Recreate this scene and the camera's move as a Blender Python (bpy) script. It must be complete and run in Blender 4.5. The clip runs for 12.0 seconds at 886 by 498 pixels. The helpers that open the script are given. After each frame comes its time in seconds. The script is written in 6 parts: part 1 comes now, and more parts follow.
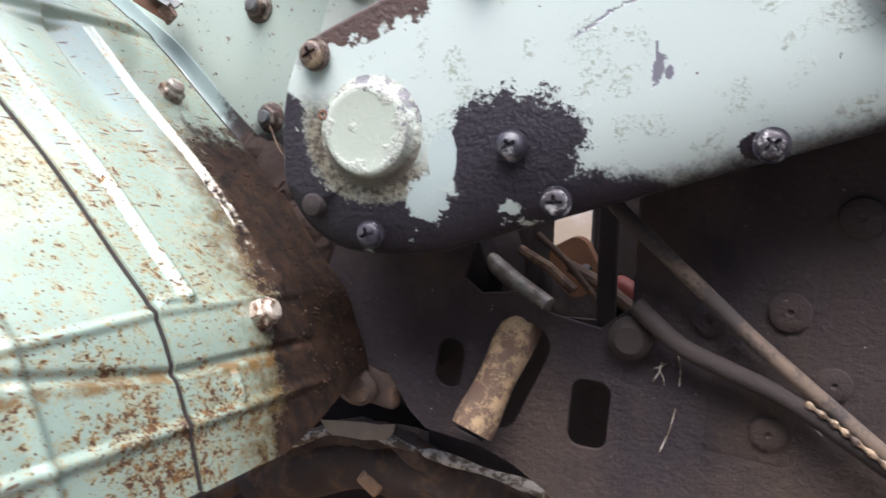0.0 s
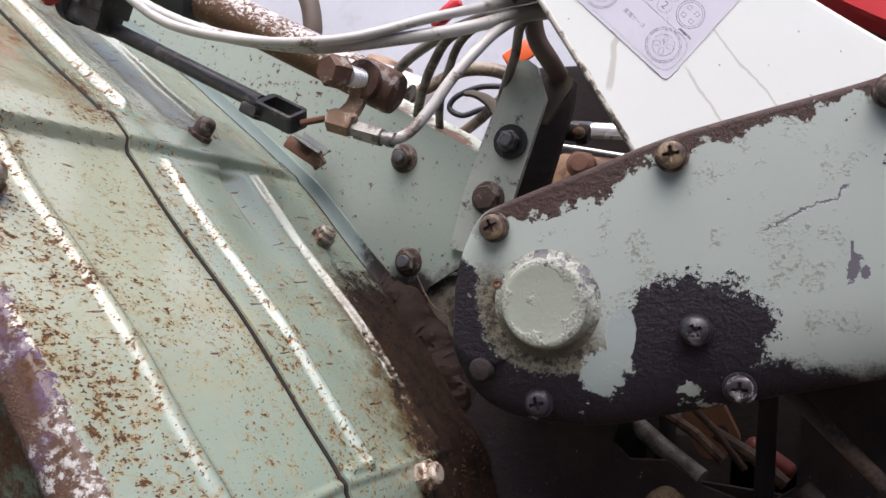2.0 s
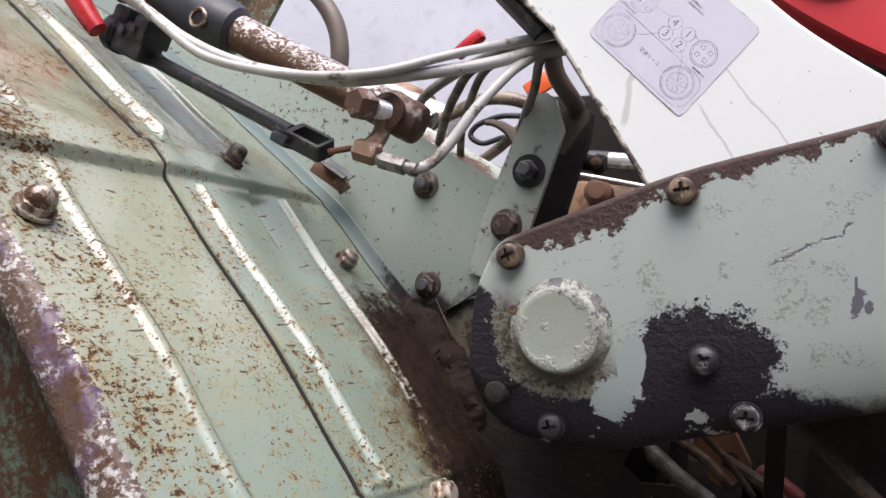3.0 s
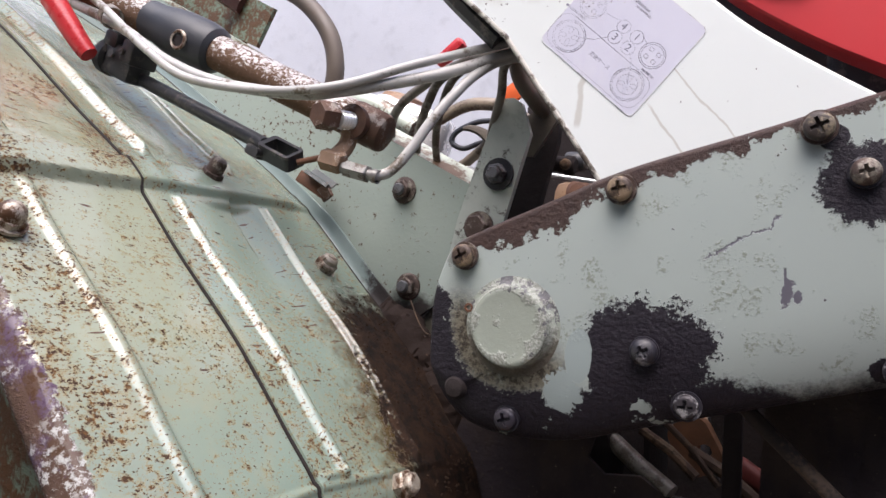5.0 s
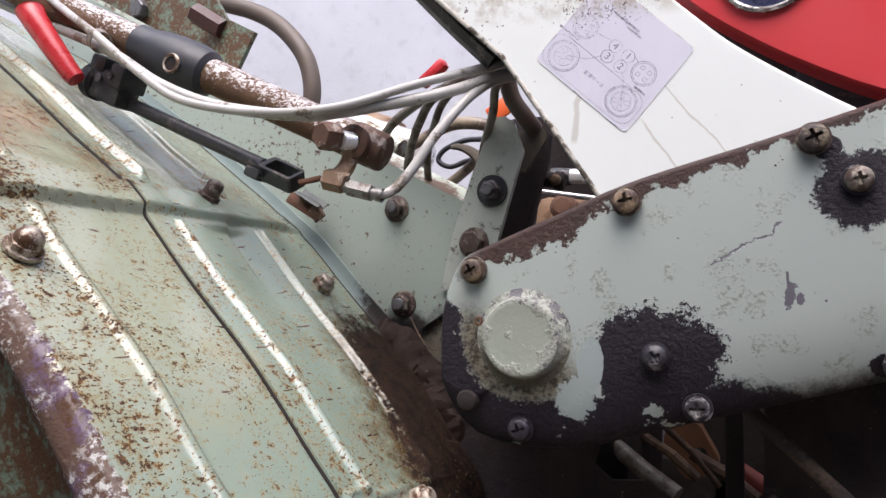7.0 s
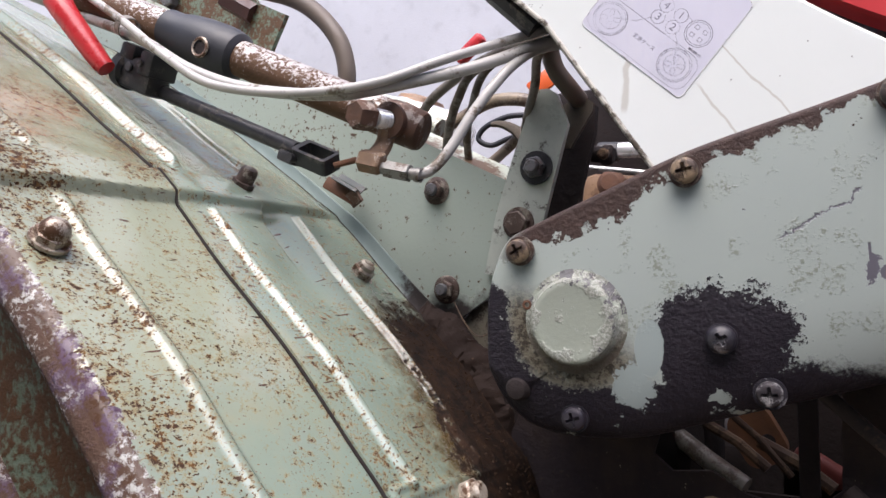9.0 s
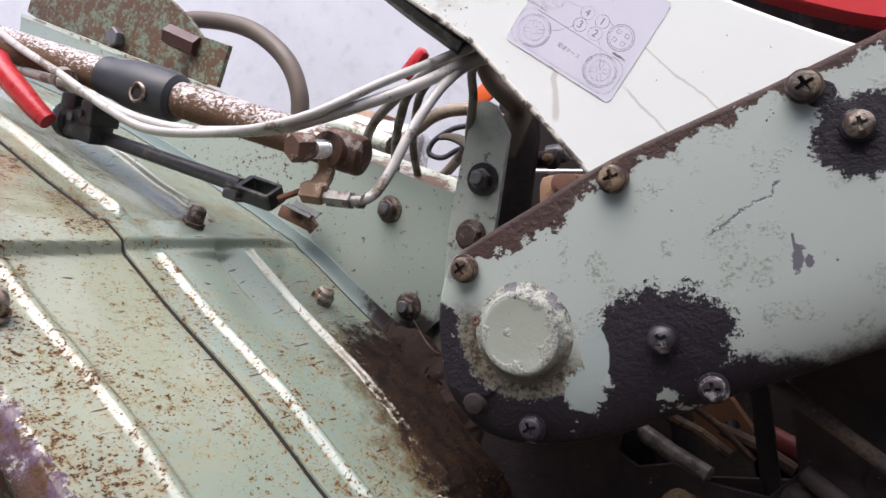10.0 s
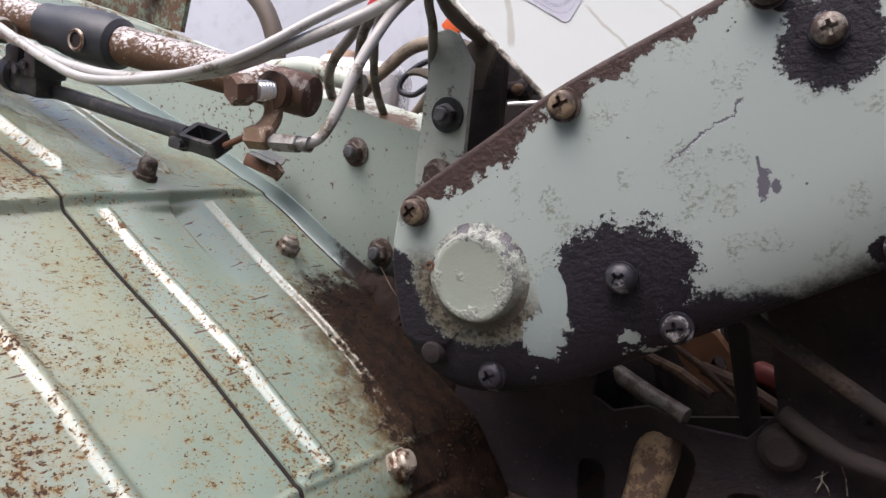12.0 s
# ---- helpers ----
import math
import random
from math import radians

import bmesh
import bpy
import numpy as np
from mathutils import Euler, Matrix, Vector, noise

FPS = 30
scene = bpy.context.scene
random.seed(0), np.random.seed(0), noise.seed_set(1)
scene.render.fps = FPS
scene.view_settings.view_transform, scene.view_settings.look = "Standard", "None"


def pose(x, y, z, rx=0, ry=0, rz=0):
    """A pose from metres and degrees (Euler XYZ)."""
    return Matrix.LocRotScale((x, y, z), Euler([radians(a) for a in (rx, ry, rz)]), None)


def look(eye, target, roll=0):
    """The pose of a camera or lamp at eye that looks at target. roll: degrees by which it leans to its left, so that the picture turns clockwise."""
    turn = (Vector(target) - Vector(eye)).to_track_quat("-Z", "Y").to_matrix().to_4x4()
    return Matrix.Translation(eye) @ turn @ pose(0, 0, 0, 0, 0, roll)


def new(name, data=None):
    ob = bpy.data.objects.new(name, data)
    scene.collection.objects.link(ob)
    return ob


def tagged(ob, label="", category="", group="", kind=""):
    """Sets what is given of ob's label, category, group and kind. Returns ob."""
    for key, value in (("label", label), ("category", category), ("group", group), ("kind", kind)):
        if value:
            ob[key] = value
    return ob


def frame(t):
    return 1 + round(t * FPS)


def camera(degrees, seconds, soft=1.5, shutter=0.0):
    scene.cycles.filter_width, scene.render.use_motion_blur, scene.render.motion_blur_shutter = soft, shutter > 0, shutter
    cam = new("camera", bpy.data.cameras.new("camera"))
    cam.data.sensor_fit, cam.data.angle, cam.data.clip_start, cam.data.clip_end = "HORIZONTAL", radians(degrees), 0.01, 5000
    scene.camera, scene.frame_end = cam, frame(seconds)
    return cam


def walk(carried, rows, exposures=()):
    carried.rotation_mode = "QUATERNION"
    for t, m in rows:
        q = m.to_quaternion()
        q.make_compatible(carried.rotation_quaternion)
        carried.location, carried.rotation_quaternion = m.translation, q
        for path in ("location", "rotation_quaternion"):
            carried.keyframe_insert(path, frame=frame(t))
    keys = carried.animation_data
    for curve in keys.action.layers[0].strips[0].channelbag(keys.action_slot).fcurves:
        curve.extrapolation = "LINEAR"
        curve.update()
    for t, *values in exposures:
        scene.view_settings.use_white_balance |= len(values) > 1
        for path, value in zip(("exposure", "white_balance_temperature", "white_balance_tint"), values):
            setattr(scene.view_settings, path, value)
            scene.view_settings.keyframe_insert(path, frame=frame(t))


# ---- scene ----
cam = camera(64.1, 12.0, shutter=0.1)
PATH = [
    (0, (0.032, 0.024, 0.578), (-0.73, 1.853, 0.309), 1.3),
    (0.5, (-0.008, -0.01, 0.596), (-0.994, 1.727, 0.493), -0.9),
    (1, (-0.011, 0.009, 0.611), (-0.847, 1.825, 0.577), -1.4),
    (1.5, (-0.02, 0.003, 0.605), (-0.861, 1.818, 0.584), 3.9),
    (2, (-0.021, -0.004, 0.607), (-0.881, 1.801, 0.597), 3.8),
    (2.5, (-0.017, -0.007, 0.61), (-0.905, 1.785, 0.618), 4.0),
    (3, (-0.015, -0.016, 0.611), (-0.928, 1.762, 0.646), 4.9),
    (4.8, (0.018, -0.017, 0.613), (-0.989, 1.71, 0.679), 2.4),
    (5, (0.024, -0.012, 0.612), (-0.98, 1.717, 0.653), 3.5),
    (5.5, (0.024, -0.017, 0.611), (-0.944, 1.733, 0.662), 4.5),
    (6, (0.017, -0.019, 0.612), (-0.956, 1.727, 0.677), 4.8),
    (6.5, (0.02, -0.025, 0.614), (-0.822, 1.786, 0.706), 3.8),
    (6.7, (0.01, -0.031, 0.612), (-0.851, 1.771, 0.715), 2.8),
    (8.3, (-0.003, -0.014, 0.604), (-0.922, 1.762, 0.663), -0.6),
    (8.5, (-0.004, -0.014, 0.607), (-0.971, 1.735, 0.682), 0.0),
    (9, (-0.005, -0.013, 0.607), (-0.999, 1.722, 0.671), 0.2),
    (9.5, (-0.001, -0.012, 0.613), (-0.987, 1.727, 0.644), -2.6),
    (10, (0.016, -0.007, 0.617), (-0.955, 1.741, 0.673), -5.3),
    (10.5, (0.039, 0.018, 0.623), (-0.842, 1.814, 0.612), -6.5),
    (11, (0.043, 0.018, 0.622), (-0.98, 1.735, 0.548), -7.7),
    (11.5, (0.034, 0.021, 0.615), (-0.97, 1.748, 0.509), -6.4),
    (12, (0.034, 0.026, 0.613), (-1.014, 1.727, 0.518), -7.8),
]
EXPOSURES = [(0, 2.15, 5880, 13), (0.3, 1.85, 5950, 14), (0.5, 1.45, 6030, 15), (1, 1.16, 6180, 17), (1.5, 1.09, 6200, 17), (10, 1.07, 6200, 17), (11, 1.15, 6200, 17), (11.5, 1.06, 6200, 17), (12, 0.98, 6200, 17)]
walk(cam, [(t, look(eye, target, roll)) for t, eye, target, roll in PATH], EXPOSURES)

# ---------------------------------------------------------------- light
SUN_EL, SUN_AZ = 67.0, 168.0          # degrees; azimuth from +y, clockwise
world = bpy.data.worlds.new("world")
scene.world = world
world.use_nodes = True
wn = world.node_tree
sky = wn.nodes.new("ShaderNodeTexSky")
sky.sky_type = "NISHITA"
sky.sun_disc = False
sky.sun_elevation = radians(SUN_EL)
sky.sun_rotation = radians(SUN_AZ)
sky.air_density, sky.dust_density, sky.ozone_density = 1.0, 4.5, 1.0
wn.links.new(sky.outputs[0], wn.nodes["Background"].inputs[0])
wn.nodes["Background"].inputs[1].default_value = 0.135
sun_data = bpy.data.lights.new("sun", "SUN")
sun_data.energy, sun_data.angle, sun_data.color = 2.05, radians(62), (1.0, 0.965, 0.91)
sun = new("sun", sun_data)
sun_way = Vector((math.sin(radians(SUN_AZ)) * math.cos(radians(SUN_EL)), math.cos(radians(SUN_AZ)) * math.cos(radians(SUN_EL)), math.sin(radians(SUN_EL))))
sun.matrix_world = look(sun_way * 5, (0, 0, 0))


# ---------------------------------------------------------------- materials
class Mat:
    """A node material built step by step; coordinates are world metres."""

    def __init__(self, name):
        self.m = bpy.data.materials.new(name)
        self.m.use_nodes = True
        self.t = self.m.node_tree
        self.b = self.t.nodes["Principled BSDF"]
        self.pos = self.t.nodes.new("ShaderNodeNewGeometry").outputs["Position"]
        sep = self.t.nodes.new("ShaderNodeSeparateXYZ")
        self.t.links.new(self.pos, sep.inputs[0])
        self.x, self.y, self.z = sep.outputs

    def put(self, sock, v):
        if isinstance(v, (int, float)):
            sock.default_value = v
        elif isinstance(v, tuple):
            sock.default_value = (*v, 1.0) if len(v) == 3 else v
        else:
            self.t.links.new(v, sock)

    def noise(self, scale, detail=4.0, rough=0.55, stretch=(1, 1, 1), turn=(0, 0, 0), shift=(0, 0, 0)):
        mp = self.t.nodes.new("ShaderNodeMapping")
        mp.inputs["Scale"].default_value = stretch
        mp.inputs["Rotation"].default_value = [radians(a) for a in turn]
        mp.inputs["Location"].default_value = shift
        self.t.links.new(self.pos, mp.inputs[0])
        n = self.t.nodes.new("ShaderNodeTexNoise")
        n.inputs["Scale"].default_value, n.inputs["Detail"].default_value, n.inputs["Roughness"].default_value = scale, detail, rough
        self.t.links.new(mp.outputs[0], n.inputs["Vector"])
        return n.outputs[0]

    def cells(self, scale, feature="DISTANCE_TO_EDGE"):
        v = self.t.nodes.new("ShaderNodeTexVoronoi")
        v.feature = feature
        v.inputs["Scale"].default_value = scale
        self.t.links.new(self.pos, v.inputs["Vector"])
        return v.outputs[0]

    def math(self, op, a, b=0.0, clamp=False):
        n = self.t.nodes.new("ShaderNodeMath")
        n.operation, n.use_clamp = op, clamp
        self.put(n.inputs[0], a)
        self.put(n.inputs[1], b)
        return n.outputs[0]

    def step(self, v, lo, hi, a=0.0, b=1.0):
        n = self.t.nodes.new("ShaderNodeMapRange")
        n.interpolation_type = "SMOOTHSTEP"
        self.put(n.inputs[0], v)
        for k, q in enumerate((lo, hi, a, b)):
            self.put(n.inputs[k + 1], q)
        return n.outputs[0]

    def mix(self, f, a, b):
        n = self.t.nodes.new("ShaderNodeMix")
        n.data_type = "RGBA"
        self.put(n.inputs[0], f)
        self.put(n.inputs[6], a)
        self.put(n.inputs[7], b)
        return n.outputs[2]

    def lin(self, ax, ay, az, c):
        v = self.math("MULTIPLY", self.x, ax)
        v = self.math("ADD", v, self.math("MULTIPLY", self.y, ay))
        v = self.math("ADD", v, self.math("MULTIPLY", self.z, az))
        return self.math("ADD", v, c)

    def blob(self, cx, cz, rx, rz, ragged, amount, soft=0.05):
        """A ragged patch round (cx, cz) on an upright face."""
        u = self.math("DIVIDE", self.math("SUBTRACT", self.x, cx), rx)
        w = self.math("DIVIDE", self.math("SUBTRACT", self.z, cz), rz)
        d = self.math("SQRT", self.math("ADD", self.math("MULTIPLY", u, u), self.math("MULTIPLY", w, w)))
        d = self.math("ADD", d, self.math("MULTIPLY", self.math("SUBTRACT", ragged, 0.5), amount))
        return self.step(d, 1.0 + soft, 1.0 - soft)

    def out(self, color, rough=0.5, metal=0.0, height=None, strength=0.3, distance=0.001, spec=0.5, coat=None):
        self.put(self.b.inputs["Base Color"], color)
        self.put(self.b.inputs["Roughness"], rough)
        self.put(self.b.inputs["Metallic"], metal)
        self.put(self.b.inputs["Specular IOR Level"], spec)
        if coat is not None:
            self.put(self.b.inputs["Coat Weight"], coat)
            self.b.inputs["Coat Roughness"].default_value = 0.09
        if height is not None:
            bp = self.t.nodes.new("ShaderNodeBump")
            bp.inputs["Strength"].default_value, bp.inputs["Distance"].default_value = strength, distance
            self.put(bp.inputs["Height"], height)
            self.t.links.new(bp.outputs[0], self.b.inputs["Normal"])
        return self.m


def plain(name, c, rough=0.5, metal=0.0, vary=0.25, scale=120, bump=0.15, dirt=None, dirt_at=0.6, spec=0.5):
    g = Mat(name)
    n = g.noise(scale, 5)
    fine = g.noise(scale * 9, 3)
    lo = tuple(v * (1 - vary) for v in c)
    hi = tuple(min(1, v * (1 + vary)) for v in c)
    col = g.mix(n, lo, hi)
    if dirt:
        col = g.mix(g.step(g.math("ADD", g.noise(scale * 0.6, 6, 0.65), g.math("MULTIPLY", fine, 0.25)), dirt_at, dirt_at + 0.12), col, dirt)
    return g.out(col, g.step(n, 0.2, 0.8, max(0.05, rough - 0.12), min(1, rough + 0.12)), metal, g.math("ADD", n, g.math("MULTIPLY", fine, 0.4)), bump, 0.0008, spec)


PRIMER = (0.0115, 0.0098, 0.0140)


def guard_paint():
    g = Mat("guard_paint")
    big, mid = g.noise(14, 4), g.noise(60, 5)
    col = g.mix(big, (0.235, 0.28, 0.215), (0.20, 0.272, 0.225))
    # yellowed paint upper left; greener, darker tone low down paints in shade
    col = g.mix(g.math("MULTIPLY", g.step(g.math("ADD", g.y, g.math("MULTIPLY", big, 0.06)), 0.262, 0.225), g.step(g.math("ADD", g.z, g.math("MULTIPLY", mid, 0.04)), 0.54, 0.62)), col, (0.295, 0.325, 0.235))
    col = g.mix(g.math("MULTIPLY", g.step(mid, 0.5, 0.75), 0.5), col, (0.29, 0.285, 0.185))
    grime = g.math("MULTIPLY", g.step(g.noise(38, 6, 0.65), 0.40, 0.62), g.step(g.lin(1, 0.11, 0, -0.11 * 0.212), -0.284, -0.300))
    col = g.mix(g.math("MULTIPLY", grime, 0.42), col, (0.20, 0.18, 0.10))
    # rust: fine flecks and larger blotches, drawn out across the slope, each in an ochre stain
    field = g.noise(20, 5, 0.65)
    crowd = g.math("MULTIPLY", g.math("SUBTRACT", field, 0.5), 0.44)
    crowd = g.math("ADD", crowd, g.step(g.y, 0.262, 0.19, -0.006, 0.022))
    crowd = g.math("ADD", crowd, g.math("MULTIPLY", g.step(g.math("ABSOLUTE", g.math("SUBTRACT", g.y, 0.151)), 0.009, 0.004), 0.012))
    crowd = g.math("ADD", crowd, g.math("MULTIPLY", g.step(g.math("ABSOLUTE", g.lin(1, 0.11, 0, 0.2880 - 0.11 * 0.212)), 0.0075, 0.0035), g.step(g.y, 0.215, 0.205, 0.0, 0.035)))
    fleck = g.math("ADD", g.noise(820, 3, 0.6, (1.1, 0.68, 1.0), (0, 0, 12)), crowd)
    blot = g.math("ADD", g.noise(300, 6, 0.72, (1.1, 0.75, 1.0), (0, 0, 12), (3, 5, 1)), crowd)
    rust = g.math("MAXIMUM", g.step(fleck, 0.606, 0.655), g.step(blot, 0.594, 0.636))
    stain = g.math("MAXIMUM", g.math("MULTIPLY", g.step(fleck, 0.55, 0.66), 0.5), g.step(blot, 0.505, 0.625))
    col = g.mix(g.math("MULTIPLY", stain, 0.66), col, (0.27, 0.20, 0.072))
    rust_col = g.mix(g.step(g.noise(420, 4, 0.65), 0.32, 0.58), (0.16, 0.082, 0.024), (0.050, 0.027, 0.017))
    col = g.mix(rust, col, rust_col)
    # a few bare scratches across the slope
    sc = g.noise(210, 2, 0.5, (2.6, 0.20, 2.0), (0, 0, 18))
    scr = g.step(g.math("ADD", sc, g.step(g.y, 0.205, 0.225, 0.0, 0.05)), 0.725, 0.75)
    col = g.mix(scr, col, (0.10, 0.06, 0.04))
    # caked mud along the low inner edge
    rag = g.noise(90, 6, 0.65)
    mud_at = g.math("ADD", g.lin(0, 1, -0.42, -0.299 + 0.42 * 0.57), g.math("MULTIPLY", g.math("SUBTRACT", rag, 0.5), 0.045))
    low = g.step(g.math("ADD", g.z, g.math("MULTIPLY", g.math("SUBTRACT", rag, 0.5), 0.05)), 0.597, 0.577)
    mud = g.math("MULTIPLY", g.step(g.math("ADD", mud_at, g.math("MULTIPLY", g.math("SUBTRACT", g.noise(420, 4, 0.7), 0.5), 0.040)), -0.003, 0.004), low)
    halo = g.math("MULTIPLY", g.step(mud_at, -0.032, 0.002), low)
    col = g.mix(g.math("MULTIPLY", halo, g.step(g.noise(160, 5, 0.7), 0.25, 0.6, 0.35, 1.0)), col, (0.070, 0.042, 0.011))
    mud_col = g.mix(g.step(g.noise(120, 6, 0.7), 0.35, 0.68), (0.007, 0.0045, 0.0035), (0.038, 0.019, 0.0095))
    mud_col = g.mix(g.step(g.noise(520, 4, 0.7), 0.60, 0.72), mud_col, (0.075, 0.042, 0.02))
    col = g.mix(mud, col, mud_col)
    # rust gathers in the cross groove
    gr = g.math("MULTIPLY", g.step(g.math("ABSOLUTE", g.lin(0, 0.16, 1, -0.0339 - 0.4975)), 0.0035, 0.001), g.step(g.noise(120, 5), 0.35, 0.6))
    gr = g.math("MULTIPLY", gr, g.math("SUBTRACT", 1.0, mud))
    col = g.mix(g.math("MULTIPLY", gr, 0.85), col, (0.13, 0.07, 0.018))
    # outer fold worn through to purple primer, rust and bare metal
    fold_at = g.math("ADD", g.y, g.math("MULTIPLY", g.math("SUBTRACT", g.math("ADD", g.math("MULTIPLY", rag, 0.6), g.math("MULTIPLY", g.noise(520, 4, 0.7), 0.4)), 0.5), 0.022))
    fold = g.step(fold_at, 0.1225, 0.1210)
    fold_col = g.mix(g.step(g.math("ADD", g.math("MULTIPLY", g.noise(60, 5, 0.7), 0.7), g.math("MULTIPLY", g.noise(420, 4, 0.7), 0.3)), 0.49, 0.57), (0.066, 0.031, 0.014), (0.076, 0.043, 0.074))
    fold_col = g.mix(g.math("MULTIPLY", g.step(g.noise(420, 5, 0.75, (1, 1, 1), (0, 0, 0), (6, 2, 3)), 0.47, 0.60), g.step(g.noise(55, 3, 0.6, (1, 1, 1), (0, 0, 0), (1, 7, 3)), 0.40, 0.60)), fold_col, (0.44, 0.44, 0.41))
    col = g.mix(fold, col, fold_col)
    worn = g.math("MAXIMUM", g.math("MAXIMUM", rust, mud), g.math("MULTIPLY", fold, 0.55))
    rough = g.mix(worn, g.mix(mid, (0.15, 0.15, 0.15), (0.30, 0.30, 0.30)), (0.8, 0.8, 0.8))
    h = g.math("ADD", g.math("MULTIPLY", g.noise(260, 4), 0.5), g.math("MULTIPLY", rust, -0.35))
    h = g.math("ADD", h, g.math("MULTIPLY", g.math("MULTIPLY", mud, g.noise(230, 8, 0.75)), 9.0))
    h = g.math("ADD", h, g.math("MULTIPLY", g.noise(900, 3, 0.6), 0.12))
    return g.out(col, rough, 0.0, h, 0.4, 0.0012, g.step(worn, 0, 1, 0.5, 0.2), g.math("MULTIPLY", g.step(worn, 0, 1, 0.75, 0.0), g.step(g.noise(30, 4), 0.3, 0.7, 0.6, 1.0)))


def side_paint():
    g = Mat("side_paint")
    n, f = g.noise(80, 6, 0.7), g.noise(320, 5, 0.65)
    rust_col = g.mix(f, (0.05, 0.024, 0.012), (0.14, 0.068, 0.026))
    col = g.mix(g.step(g.math("ADD", g.math("MULTIPLY", n, 0.8), g.math("MULTIPLY", f, 0.55)), 0.55, 0.72), (0.15, 0.20, 0.145), rust_col)
    return g.out(col, 0.6, 0, g.math("ADD", n, f), 0.4, 0.0015)


def edge_metal():
    g = Mat("worn_edge")
    n, f = g.noise(60, 6, 0.7), g.noise(420, 5, 0.75)
    col = g.mix(g.step(g.math("ADD", g.math("MULTIPLY", n, 0.7), g.math("MULTIPLY", f, 0.3)), 0.50, 0.58), (0.062, 0.029, 0.013), (0.074, 0.043, 0.072))
    m = g.math("MULTIPLY", g.step(f, 0.50, 0.62), g.step(g.noise(55, 3, 0.6, (1, 1, 1), (0, 0, 0), (1, 7, 3)), 0.38, 0.56))
    col = g.mix(m, col, (0.40, 0.40, 0.37))
    return g.out(col, g.step(m, 0, 1, 0.75, 0.5), 0.0, g.math("ADD", n, f), 0.8, 0.0018)


def case_paint():
    g = Mat("case_paint")
    big, mid, fine = g.noise(11, 4), g.noise(70, 5, 0.6), g.noise(620, 4, 0.65)
    rag = g.math("ADD", g.math("MULTIPLY", g.noise(150, 6, 0.75), 0.6), g.math("MULTIPLY", g.noise(700, 4, 0.7), 0.4))
    rag = g.math("ADD", g.math("MULTIPLY", rag, 0.7), g.math("MULTIPLY", g.noise(48, 3), 0.3))
    col = g.mix(big, (0.325, 0.372, 0.345), (0.355, 0.40, 0.368))
    # blistered and scuffed spots
    scuff_field = g.noise(72, 4, 0.6, (1, 1, 1), (0, 0, 0), (2.2, 0, 1.3))
    scuff = g.math("MULTIPLY", g.step(fine, 0.46, 0.62), g.step(scuff_field, 0.53, 0.63))
    col = g.mix(g.math("MULTIPLY", scuff, 0.75), col, (0.165, 0.185, 0.135))
    chip = g.step(g.noise(330, 3, 0.5, (1, 1, 1), (0, 0, 0), (0.3, 4, 0.1)), 0.745, 0.765)
    col = g.mix(chip, col, (0.09, 0.08, 0.085))
    # a crack that wanders across the face, and one bare flake
    wander = g.math("MULTIPLY", g.math("SUBTRACT", g.noise(110, 5, 0.7), 0.5), 0.013)
    vein = g.math("ABSOLUTE", g.math("ADD", g.lin(-0.62, 0, 1, -0.6266 - 0.62 * 0.0173), wander))
    crack = g.math("MULTIPLY", g.step(vein, g.step(g.noise(160, 3), 0.4, 0.68, 0.0004, 0.0015), 0.0002), g.math("MULTIPLY", g.step(g.x, -0.0285, -0.0275), g.step(g.x, 0.0, -0.001)))
    sliver = g.math("MULTIPLY", g.step(g.math("ABSOLUTE", g.math("ADD", g.lin(1, 0, 0.1, -0.0023 - 0.0612), g.math("MULTIPLY", wander, 0.12))), 0.0006, 0.0003), g.math("MULTIPLY", g.step(g.z, 0.607, 0.608), g.step(g.z, 0.6185, 0.6175)))
    flake = g.math("MAXIMUM", g.blob(0.0028, 0.6085, 0.0020, 0.0050, g.noise(320, 4, 0.7), 3.2, 0.06), g.math("MAXIMUM", sliver, g.blob(0.0064, 0.6072, 0.0013, 0.0022, g.noise(320, 4, 0.7), 3.2, 0.06)))
    bare = g.math("MAXIMUM", crack, flake)
    col = g.mix(bare, col, (0.12, 0.115, 0.135))
    # peeled to dark primer: round the two middle bolts, along the foot (part shade) and round the rounded end
    p1 = g.blob(-0.0485, 0.5760, 0.0275, 0.0265, rag, 2.4)
    p2 = g.blob(0.0268, 0.652, 0.0158, 0.0148, rag, 1.9)
    # towards the right, a soft dark edge puts the fillet's shade into the colour
    foot = g.math("ADD", g.lin(-0.331, 0, 1, -0.5638), g.math("MULTIPLY", g.math("SUBTRACT", rag, 0.5), g.step(g.x, -0.03, 0.03, 0.05, 0.022)))
    foot = g.step(foot, g.step(g.x, -0.05, 0.02, 0.0250, 0.0105), g.step(g.x, -0.05, 0.02, 0.0225, -0.0010))
    du = g.math("ADD", g.x, 0.1070)
    dw = g.math("SUBTRACT", g.z, 0.5865)
    rr = g.math("SQRT", g.math("ADD", g.math("MULTIPLY", du, du), g.math("MULTIPLY", dw, dw)))
    ring = g.step(g.math("ADD", rr, g.math("MULTIPLY", g.math("SUBTRACT", rag, 0.5), 0.030)), 0.0297, 0.0308)
    ring = g.math("MULTIPLY", ring, g.step(g.math("ADD", g.lin(1, 0, 1.2, -0.5775), g.math("MULTIPLY", g.math("SUBTRACT", rag, 0.5), 0.03)), 0.001, -0.001))
    dark = g.math("MAXIMUM", g.math("MAXIMUM", p1, p2), g.math("MAXIMUM", foot, ring))
    # small dark patches at the third top screw and the third foot screw
    s3 = g.blob(0.0155, 0.6680, 0.0055, 0.0050, rag, 0.8)
    sb3 = g.blob(0.038, 0.5825, 0.0072, 0.0050, rag, 1.6)
